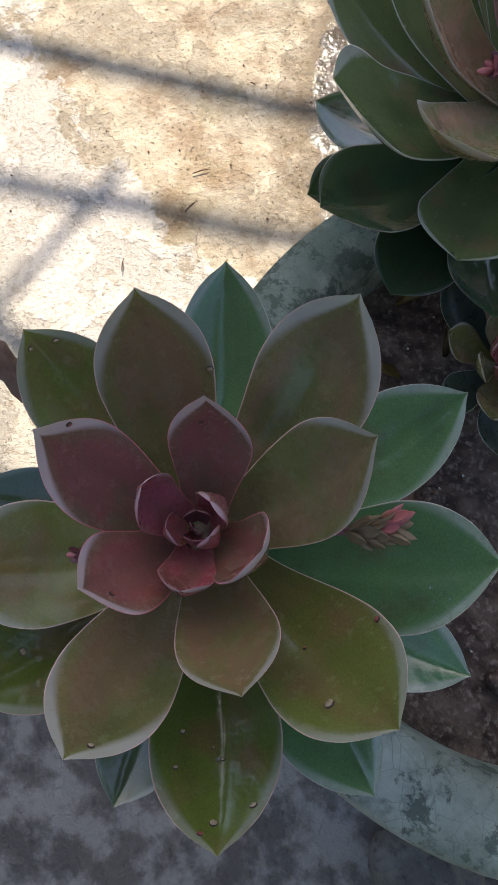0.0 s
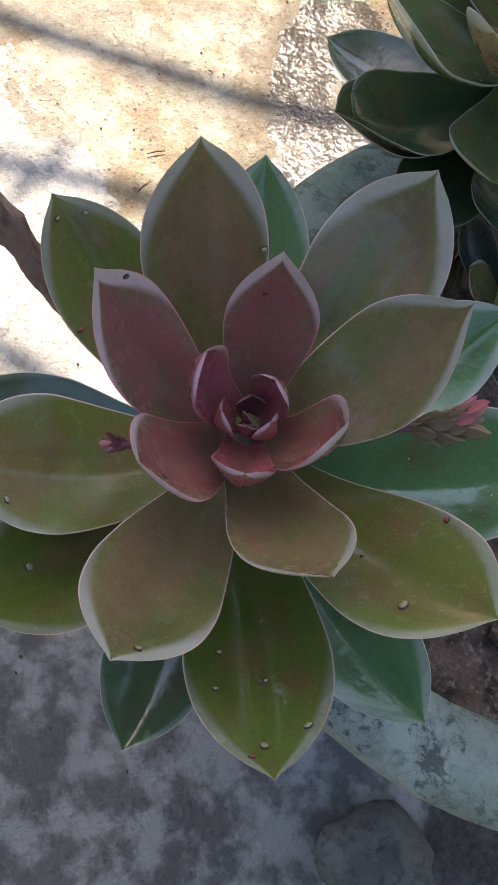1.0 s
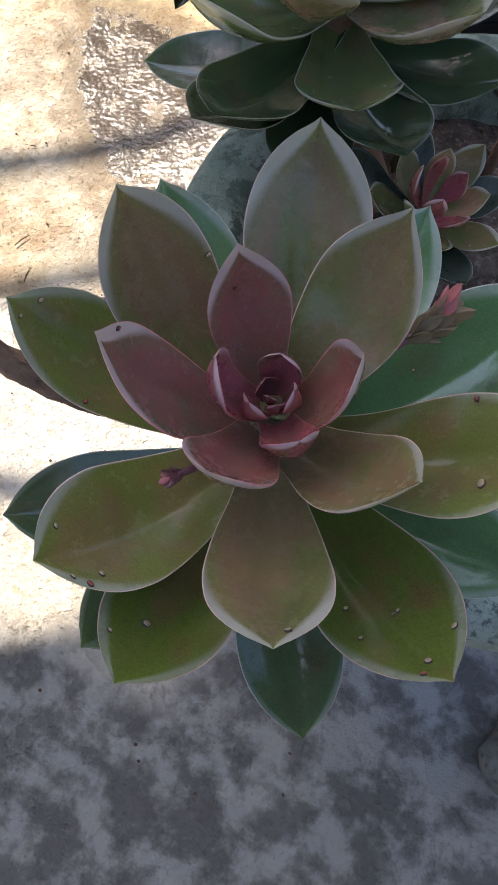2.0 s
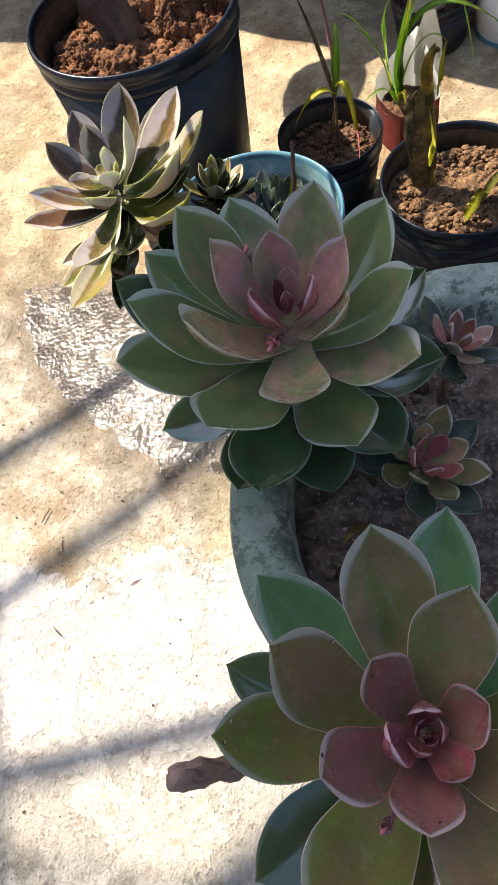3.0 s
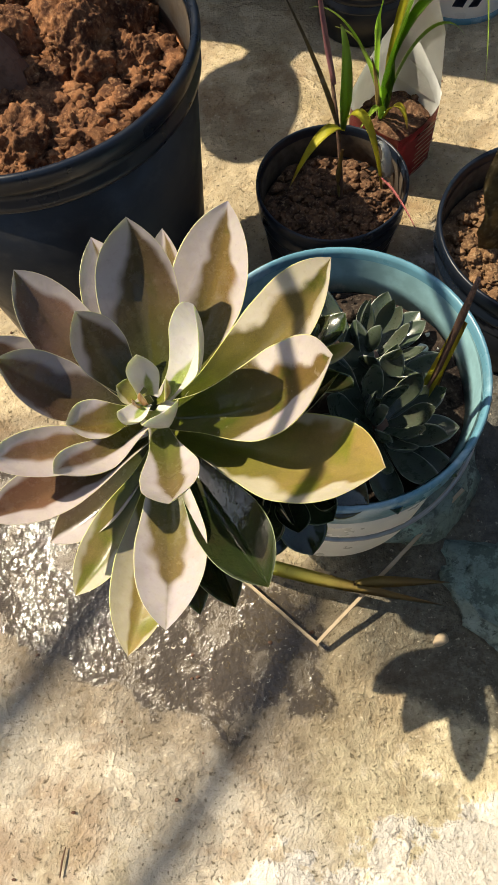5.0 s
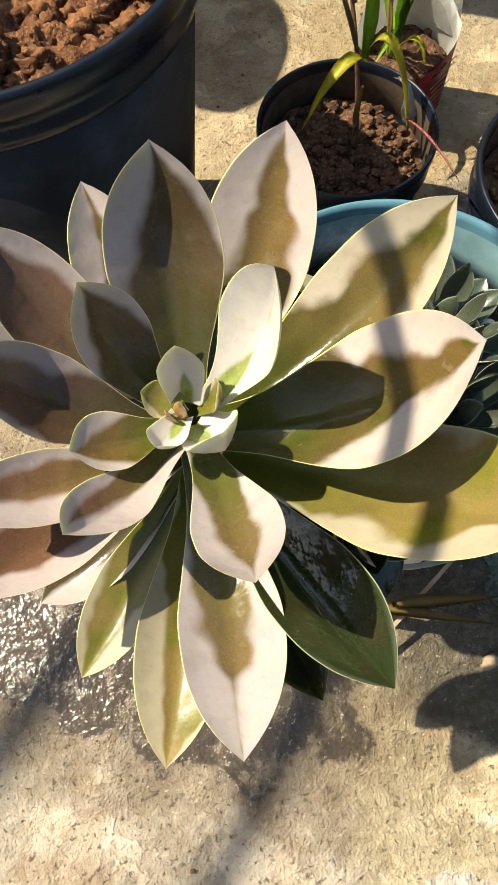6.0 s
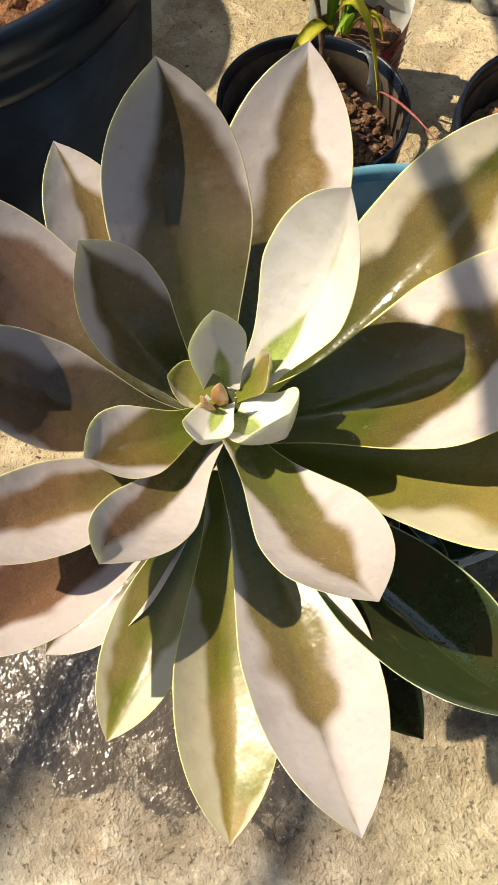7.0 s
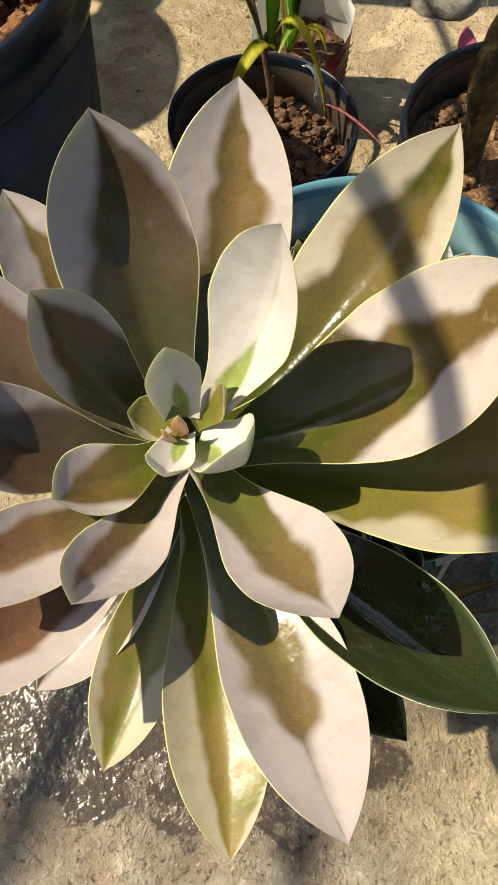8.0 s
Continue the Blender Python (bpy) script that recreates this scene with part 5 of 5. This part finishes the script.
def strip(p, q, w, t, mat, label, name="wood_strip"):
    """A thin split strip from p to q."""
    p, q = Vector(p), Vector(q)
    d = (q - p).normalized()
    sd = d.cross(Vector((0, 0, 1))).normalized()
    up = sd.cross(d)
    bm = bmesh.new()
    rows = []
    for k in range(11):
        c = p.lerp(q, k / 10) + sd * 0.0008 * noise.noise((k * 0.9, p.x * 50, 0)) + up * 0.0006 * noise.noise((k * 0.8, q.x * 50, 5))
        ww = w * (1 + 0.15 * noise.noise((k * 1.3, p.y * 40, 2)))
        rows.append([bm.verts.new(c + sd * a_ * ww / 2 + up * b_ * t / 2) for a_, b_ in ((-1, -0.7), (-0.8, 1), (0.8, 1), (1, -0.7))])
    for r0, r1 in zip(rows, rows[1:]):
        for i in range(4):
            bm.faces.new((r0[i], r0[(i + 1) % 4], r1[(i + 1) % 4], r1[i]))
    bm.faces.new(rows[0])
    bm.faces.new(rows[-1])
    bmesh.ops.recalc_face_normals(bm, faces=bm.faces)
    return single(name, bm, mat, label, "wood strip", smooth=False)


strip((-0.130, -0.032, 0.036), (-0.040, -0.149, 0.030), 0.0032, 0.004, STRAW, "pale thin wooden strip lying on the cement")
strip((-0.041, -0.147, 0.033), (0.113, -0.052, 0.094), 0.0036, 0.003, STRAW, "thin grey-brown wooden strip lying on the cement")
rock("pebble", (0.071, -0.166, 0.020), (0.0085, 0.006, 0.003), 2.2, STRAW, "pale flat chip of stone in the shade", 2, 0.35, 20)
rnd = random.Random(77)
crumbs = []
for k in range(150):
    x, y = rnd.uniform(-0.45, 0.30), rnd.uniform(-0.75, 0.55)
    r = rnd.uniform(0.0008, 0.0026)
    crumbs.append(lump((x, y, yard_height(x, y) + r * 0.3), (r, r * rnd.uniform(0.6, 1), r * 0.6), k * 0.7, 1, 0.4))
single("crumbs", merge(crumbs), BARK, "scattered dark soil crumbs on the cement", "crumbs", "stuff", smooth=False)
for k, (x, y, t, ln) in enumerate(((-0.298, -0.277, 1.3, 0.012), (-0.262, -0.318, 1.9, 0.010), (-0.375, -0.145, 0.4, 0.004), (-0.24, -0.43, 2.5, 0.010), (-0.15, -0.36, 0.7, 0.008))):
    z = yard_height(x, y) + 0.002
    dx = Vector((math.cos(t), math.sin(t), 0)) * ln
    single("twig", tube([Vector((x, y, z)) - dx, Vector((x, y, z + 0.001)), Vector((x, y, z)) + dx * 0.9 + Vector((0.001, 0, 0))], [0.0005, 0.0009, 0.0004], 6), BARK, "tiny dark twig on the cement", "twig", "", "twigs")

# ---- shoots in the small pot ----
shoots = thing("potted_shoots", (0.075, 0.25, 0.152), "thin yellowing shoots growing in the small black pot", "plant")
part("stem", tube(bezier((0.076, 0.252, 0.146), (0.075, 0.256, 0.19), (0.073, 0.27, 0.23), (0.070, 0.300, 0.265), 10), [0.0026, 0.0024, 0.0022, 0.002, 0.002, 0.002, 0.0018, 0.0018, 0.0016, 0.0014, 0.001], 8, True, 0.3), BARK, shoots)
part("spike", tube(bezier((0.072, 0.285, 0.25), (0.070, 0.30, 0.268), (0.062, 0.305, 0.31), (0.058, 0.300, 0.338), 8), [0.0022, 0.0024, 0.0026, 0.0026, 0.0024, 0.0022, 0.0018, 0.0014, 0.0006], 8, True, 0.3), BUD_DARK, shoots, "pinkish shoot tip")
part("leaf_blade", blade(bezier((0.074, 0.262, 0.21), (0.064, 0.27, 0.25), (0.045, 0.29, 0.30), (0.024, 0.305, 0.342), 12), 0.008, 0.5, 20), DRY_BLADE, shoots)
part("leaf_blade", blade(bezier((0.076, 0.262, 0.22), (0.078, 0.265, 0.26), (0.078, 0.28, 0.30), (0.077, 0.295, 0.298), 12), 0.011, 0.5, 30), GRASS, shoots)
part("leaf_blade", blade(bezier((0.074, 0.256, 0.225), (0.060, 0.246, 0.248), (0.04, 0.238, 0.235), (0.020, 0.232, 0.195), 12), 0.012, 0.4, 10), YELLOW_BLADE, shoots)
part("leaf_blade", blade(bezier((0.078, 0.258, 0.235), (0.088, 0.250, 0.262), (0.098, 0.236, 0.225), (0.106, 0.225, 0.176), 12), 0.012, 0.4, -20, 0.6), YELLOW_BLADE, shoots)
part("leaf_blade", blade(bezier((0.103, 0.229, 0.190), (0.107, 0.21, 0.20), (0.110, 0.18, 0.205), (0.113, 0.150, 0.204), 10), 0.003, 0.3, 0), BUD_TIP, shoots, "pink withered blade tip")
part("sheath", blade(bezier((0.073, 0.25, 0.15), (0.068, 0.247, 0.17), (0.070, 0.25, 0.19), (0.074, 0.255, 0.205), 8), 0.006, 0.6, 60, 0.4), TAN_BLADE, shoots)
part("dry_peel", blade(bezier((0.125, 0.262, 0.150), (0.128, 0.268, 0.165), (0.126, 0.276, 0.18), (0.118, 0.285, 0.176), 8), 0.018, 0.3, 30, 0.4), CARD_WHITE, shoots, "pale dry peel")

# ---- carton with green blades ----
CT = Vector((0.165, 0.372, 0.045))
carton = thing("carton", CT, "cut red and white drink carton used as plant pot", "carton")


def panel(p0, p1, top0, top1, mat, name, label="", thick=0.0012, n=6, bow=0.004):
    """An upright card panel from p0 to p1, with a top edge that runs from top0 to top1 in height."""
    p0, p1 = Vector(p0), Vector(p1)
    nr = (p1 - p0).cross(Vector((0, 0, 1))).normalized()
    bm = bmesh.new()
    g = []
    for i in range(n + 1):
        f = i / n
        c = p0.lerp(p1, f)
        h = top0 + (top1 - top0) * f
        col = []
        for k in range(n + 1):
            z = h * k / n
            col.append(bm.verts.new(c + Vector((0, 0, z)) + nr * bow * math.sin(math.pi * f) * (0.4 + k / n) + nr * 0.0012 * noise.noise((f * 3, k * 0.5, p0.x * 40))))
        g.append(col)
    for i in range(n):
        for k in range(n):
            bm.faces.new((g[i][k], g[i + 1][k], g[i + 1][k + 1], g[i][k + 1]))
    bmesh.ops.solidify(bm, geom=bm.faces[:], thickness=thick)
    return part(name, bm, mat, carton, label)


ca, cb_, cc, cd = (0.160, 0.328), (0.216, 0.365), (0.180, 0.420), (0.122, 0.384)
panel((*ca, 0.045), (*cb_, 0.045), 0.082, 0.085, CARD_RED, "front_panel", "red printed panel")
panel((*cd, 0.045), (*ca, 0.045), 0.086, 0.082, CARD_RED, "side_panel", "red printed panel")
panel((*cb_, 0.045), (*cc, 0.045), 0.10, 0.16, CARD_WHITE, "side_panel", "white card panel", bow=0.002)
panel((*cc, 0.045), (*cd, 0.045), 0.16, 0.11, CARD_WHITE, "back_panel", "white card panel", bow=0.002)
flap = bmesh.new()
fl = [flap.verts.new(v) for v in ((0.2165, 0.366, 0.128), (0.215, 0.385, 0.200), (0.203, 0.402, 0.238), (0.188, 0.408, 0.230), (0.178, 0.415, 0.190), (0.176, 0.42, 0.135))]
flap.faces.new(fl)
bmesh.ops.solidify(flap, geom=flap.faces[:], thickness=0.0014)
part("flap", flap, CARD_WHITE, carton, "raised grey-white flap")
for k in range(9):
    f0, f1 = 0.38 + 0.03 * (k % 3), 0.90 - 0.05 * ((k * 7) % 4)
    z = 0.062 + k * 0.0068
    q0, q1 = Vector((*ca, z)).lerp(Vector((*cb_, z + 0.003)), f0), Vector((*ca, z)).lerp(Vector((*cb_, z + 0.003)), f1)
    nr = (q1 - q0).cross(Vector((0, 0, 1))).normalized() * 0.0062
    bm = bmesh.new()
    bm.faces.new([bm.verts.new(v) for v in (q0 + nr, q1 + nr, q1 + nr + Vector((0, 0, 0.0022)), q0 + nr + Vector((0, 0, 0.0022)))])
    bmesh.ops.solidify(bm, geom=bm.faces[:], thickness=0.0008)
    part("print_bar", bm, INK, carton)
soil_disc((0.170, 0.374, 0.118), 0.040, BROWN_SOIL, carton, 5.0, 0.006, 32, 50)
clods((0.170, 0.374, 0.120), 0.036, BROWN_SOIL, carton, 50, 61, 0.0015, 0.004)
clump = thing("grass_clump", (0.155, 0.375, 0.125), "bright green strap-leaved clump growing in the carton", "plant")
for k, (p0, p1, p2, p3, w, tw, mat) in enumerate((
        ((0.155, 0.374, 0.12), (0.152, 0.37, 0.20), (0.165, 0.36, 0.27), (0.182, 0.352, 0.335), 0.0143, 25, GRASS),
        ((0.158, 0.374, 0.12), (0.150, 0.37, 0.24), (0.19, 0.362, 0.31), (0.275, 0.36, 0.245), 0.0130, 40, GRASS),
        ((0.275, 0.36, 0.246), (0.30, 0.355, 0.222), (0.34, 0.35, 0.17), (0.362, 0.345, 0.10), 0.007, 10, GRASS),
        ((0.160, 0.376, 0.12), (0.155, 0.372, 0.25), (0.19, 0.372, 0.32), (0.215, 0.372, 0.315), 0.0117, -30, GRASS),
        ((0.208, 0.372, 0.318), (0.225, 0.37, 0.305), (0.25, 0.372, 0.23), (0.268, 0.372, 0.135), 0.007, 20, GRASS),
        ((0.152, 0.372, 0.12), (0.142, 0.366, 0.18), (0.12, 0.362, 0.235), (0.094, 0.366, 0.243), 0.012, 15, GRASS),
        ((0.150, 0.372, 0.12), (0.13, 0.36, 0.22), (0.125, 0.36, 0.30), (0.165, 0.362, 0.285), 0.007, -20, GRASS),
        ((0.152, 0.37, 0.12), (0.146, 0.35, 0.165), (0.13, 0.33, 0.18), (0.11, 0.315, 0.165), 0.009, 10, GRASS),
        ((0.156, 0.37, 0.12), (0.160, 0.355, 0.16), (0.165, 0.34, 0.165), (0.168, 0.33, 0.14), 0.008, 30, YELLOW_BLADE),
        ((0.150, 0.37, 0.12), (0.14, 0.36, 0.17), (0.135, 0.36, 0.195), (0.128, 0.352, 0.215), 0.006, 0, TAN_BLADE),
        ((0.154, 0.373, 0.12), (0.135, 0.366, 0.20), (0.10, 0.365, 0.27), (0.070, 0.372, 0.262), 0.011, 30, GRASS),
        ((0.158, 0.376, 0.12), (0.165, 0.372, 0.20), (0.195, 0.366, 0.25), (0.222, 0.358, 0.215), 0.010, -15, GRASS),
        ((0.156, 0.378, 0.12), (0.158, 0.38, 0.22), (0.172, 0.385, 0.29), (0.188, 0.388, 0.330), 0.010, 35, YELLOW_BLADE))):
    part("leaf_blade", blade(bezier(p0, p1, p2, p3, 16), w, 0.4, tw), mat, clump)

# ---- dry curled leaf and shoots in the wide pot ----
curl = thing("dry_leaf", (0.198, 0.15, 0.148), "upright curled dry olive-brown leaf standing in the pot", "dry leaf")


def curled(parent, foot, top, width, turns, seed, mat, name, face=0.0, narrow=0.3):
    """A dry leaf rolled along its length, wavy at its rims."""
    foot, top = Vector(foot), Vector(top)
    d = top - foot
    bm = bmesh.new()
    uv = bm.loops.layers.uv.new("UVMap")
    tag, g = {}, []
    rz = Matrix.Rotation(radians(face), 3, "Z")
    e1, e2 = rz @ Vector((1, 0, 0)), rz @ Vector((0, 1, 0))
    for i in range(37):
        s = i / 36
        w = width * (0.5 + 0.5 * math.sin(math.pi * min(1, s * 1.05 + 0.05)) ** 0.7) * (1 - narrow * s ** 3)
        row = []
        for j in range(17):
            u = j / 16 - 0.5
            t = u * turns * 2 * math.pi * (0.7 + 0.5 * s)
            r = w / (turns * 2 * math.pi) * (1.0 + 0.3 * noise.noise((s * 5, u * 3, seed)))
            frill = abs(u) * 2
            p = foot + d * s + e1 * (math.sin(t) * r) + e2 * ((1 - math.cos(t)) * r)
            p += (e2 * math.cos(t) + e1 * math.sin(t)) * (0.0040 * frill ** 2 * math.sin(s * 10 + seed * 3 + u * 4)) + e1 * 0.006 * noise.noise((s * 5, seed, u * 2))
            p += Vector((0, 0, 0.008 * noise.noise((s * 7, u * 5, seed + 4))))
            if s > 0.78:
                k = (s - 0.78) / 0.22
                p += e2 * (-0.018 * k * k) + Vector((0, 0, -0.010 * k ** 3))
            v = bm.verts.new(p)
            tag[v] = (j / 16, s)
            row.append(v)
        g.append(row)
    for p, q in zip(g, g[1:]):
        for j in range(16):
            bm.faces.new((p[j], p[j + 1], q[j + 1], q[j]))
    for f in bm.faces:
        for l in f.loops:
            l[uv].uv = tag[l.vert]
    bmesh.ops.solidify(bm, geom=bm.faces[:], thickness=0.0009)
    return part(name, bm, mat, parent)


curled(curl, (0.192, 0.147, 0.140), (0.178, 0.150, 0.318), 0.042, 0.30, 1.0, DRY_BLADE, "leaf_half", 5, 0.75)
curled(curl, (0.203, 0.152, 0.140), (0.192, 0.156, 0.362), 0.046, 0.80, 2.5, GOLD_BLADE, "leaf_half", 25, 0.45)
for p0, p1, p2, p3, w in (((0.200, 0.134, 0.205), (0.203, 0.130, 0.235), (0.198, 0.131, 0.262), (0.194, 0.136, 0.285), 0.009), ((0.203, 0.136, 0.300), (0.205, 0.133, 0.325), (0.203, 0.135, 0.345), (0.208, 0.140, 0.362), 0.006)):
    part("torn_edge", blade(bezier(p0, p1, p2, p3, 10), w, 0.5, 70, 0.8), YELLOW_BLADE, curl, "pale torn yellow edge")
young = thing("young_leaf", (0.252, 0.10, 0.150), "yellow-green young leaf shoot in the pot soil", "leaf")
part("leaf_blade", blade(bezier((0.243, 0.092, 0.148), (0.250, 0.090, 0.165), (0.256, 0.094, 0.180), (0.262, 0.100, 0.198), 10), 0.017, 0.5, 20, 0.5), YELLOW_BLADE, young)
part("leaf_blade", blade(bezier((0.268, 0.125, 0.150), (0.274, 0.124, 0.170), (0.284, 0.126, 0.190), (0.292, 0.13, 0.200), 10), 0.022, 0.5, -20, 0.5), blade_material("olive_young_leaf", (0.16, 0.20, 0.03), (0.28, 0.26, 0.05), (0.4, 0.3, 0.06)), young)

# ---- flower, cup, bucket and pot at the back ----
flower = thing("fallen_flower", (0.315, 0.29, 0.06), "wilted deep pink flower lying behind the pot", "flower")
for k, (dx, dy, dz, w) in enumerate(((-0.045, -0.005, 0.055, 0.022), (0.02, 0.02, 0.075, 0.026), (0.030, -0.03, 0.05, 0.028), (-0.01, -0.035, 0.06, 0.02), (0.05, 0.0, 0.06, 0.024), (-0.02, 0.03, 0.06, 0.02))):
    q = Vector((0.325, 0.285, 0.075))
    part("petal", Leaf(q, q + Vector((dx, dy, dz)), w, 0.15, 0.3, k * 20, 0.1, SPOON, 0.04, (0, 0, 1), 12, 6).bm(), PINK, flower)
part("stalk", tube(bezier((0.315, 0.30, 0.055), (0.318, 0.295, 0.06), (0.322, 0.29, 0.068), (0.325, 0.285, 0.078), 6), 0.002, 6), BUD_DARK, flower)

CU = Vector((0.272, 0.030, 0.047))
cup = thing("cup", CU, "small white plastic cup with blue base and dark soil", "cup")
part("cup_wall", lathe(((0.0, 0.0), (0.024, 0.0), (0.025, 0.002), (0.0285, 0.034), (0.0275, 0.034), (0.024, 0.006), (0.0, 0.005)), CU, 40), BLUE_PLASTIC, cup)
part("rim", lathe(((0.0275, 0.033), (0.0300, 0.0335), (0.0308, 0.036), (0.0300, 0.038), (0.0282, 0.038), (0.0275, 0.036)), CU, 40), WHITE_PLASTIC, cup, "white rim")
soil_disc(CU + Vector((0, 0, 0.026)), 0.0265, DARK_SOIL, cup, 6.0, 0.002, 28)

WB = Vector((0.345, 0.640, 0.048))
tub = thing("bucket", WB, "white plastic bucket with dark blue print at the back", "bucket")
part("bucket_body", lathe(((0.0, 0.0), (0.062, 0.0), (0.065, 0.003), (0.078, 0.17), (0.076, 0.17), (0.062, 0.01), (0.0, 0.008)), WB, 56), WHITE_PLASTIC, tub)
part("foot_ring", lathe(((0.0628, -0.001), (0.066, -0.001), (0.0668, 0.012), (0.0660, 0.013)), WB, 56), BLUE_PLASTIC, tub, "blue foot ring")
for k, (t0, z0, z1, w) in enumerate(((-1.45, 0.045, 0.095, 0.004), (-1.32, 0.04, 0.085, 0.005), (-1.62, 0.06, 0.075, 0.006), (-1.18, 0.05, 0.11, 0.004), (-1.05, 0.07, 0.105, 0.006), (-1.8, 0.03, 0.045, 0.012), (-2.1, 0.03, 0.05, 0.014))):
    bm = bmesh.new()
    r0, r1 = 0.0645 + 0.013 * z0 / 0.17 + 0.0016, 0.0645 + 0.013 * z1 / 0.17 + 0.0016
    vs = []
    for r, z, a0 in ((r0, z0, t0), (r0, z0, t0 + w / r0), (r1, z1, t0 + 0.1 + w / r1), (r1, z1, t0 + 0.1)):
        vs.append(bm.verts.new(WB + Vector((r * math.cos(a0), r * math.sin(a0), z))))
    bm.faces.new(vs)
    bmesh.ops.solidify(bm, geom=bm.faces[:], thickness=0.0008)
    part("print_bar", bm, BLUE_INK, tub)
rock("stone", (0.196, 0.600, 0.127), (0.034, 0.022, 0.012), 4.4, TAN_STONE, "smooth tan stone lying in the back pot", 3, 0.15, 20)
sprig = thing("bare_stem", (0.225, 0.64, 0.118), "short bare grey stem in the back pot", "plant")
part("stem", tube(bezier((0.222, 0.635, 0.112), (0.225, 0.64, 0.16), (0.235, 0.65, 0.19), (0.24, 0.66, 0.24), 8), [0.007, 0.0065, 0.006, 0.006, 0.0055, 0.005, 0.005, 0.0045, 0.004], 8, True, 0.3), BARK, sprig)
strip((-0.192, 0.412, 0.343), (-0.152, 0.367, 0.333), 0.013, 0.005, LABEL_WOOD, "pale wooden plant label lying in red soil", "plant_label")
rock("stone", (0.40, 0.45, 0.055), (0.05, 0.03, 0.008), 6.4, GREY_STONE, "flat grey stone on the ground", 3, 0.3, 10, 0.5)
rock("stone", (0.46, -0.53, 0.03), (0.05, 0.04, 0.03), 8.4, GREY_STONE, "pale grey stone beside the planter", 3, 0.25, 40)

# dry litter on the planter soil
rnd = random.Random(41)
for k in range(9):
    t = rnd.uniform(2.2, 4.2)
    r = rnd.uniform(0.085, 0.128)
    p = PC + Vector((r * math.cos(t), r * math.sin(t), 0.404))
    d = Vector((rnd.uniform(-1, 1), rnd.uniform(-1, 1), 0.2)).normalized() * rnd.uniform(0.012, 0.026)
    lit = thing("dry_litter", p, "shrivelled dry brown leaf on the planter soil", "dry leaf", "dry litter")
    part("blade", blade(bezier(p - d, p - d * 0.3 + Vector((0, 0, 0.006)), p + d * 0.3 + Vector((0, 0, 0.005)), p + d, 8), rnd.uniform(0.005, 0.009), 0.8, rnd.uniform(-90, 90), 0.7), TAN_BLADE if k % 3 else DRY_BLADE, lit)
sprout = thing("seedling", PC + Vector((0.03, -0.02, 0.398)), "tiny yellow-green seedling in the planter soil", "plant")
for dx, dy in ((0.006, 0.003), (-0.004, 0.006), (0.001, -0.006)):
    p = PC + Vector((0.03, -0.02, 0.399))
    part("leaf_blade", blade(bezier(p, p + Vector((0, 0, 0.004)), p + Vector((dx * 0.6, dy * 0.6, 0.008)), p + Vector((dx, dy, 0.007)), 6), 0.0022, 0.3), YELLOW_BLADE, sprout)
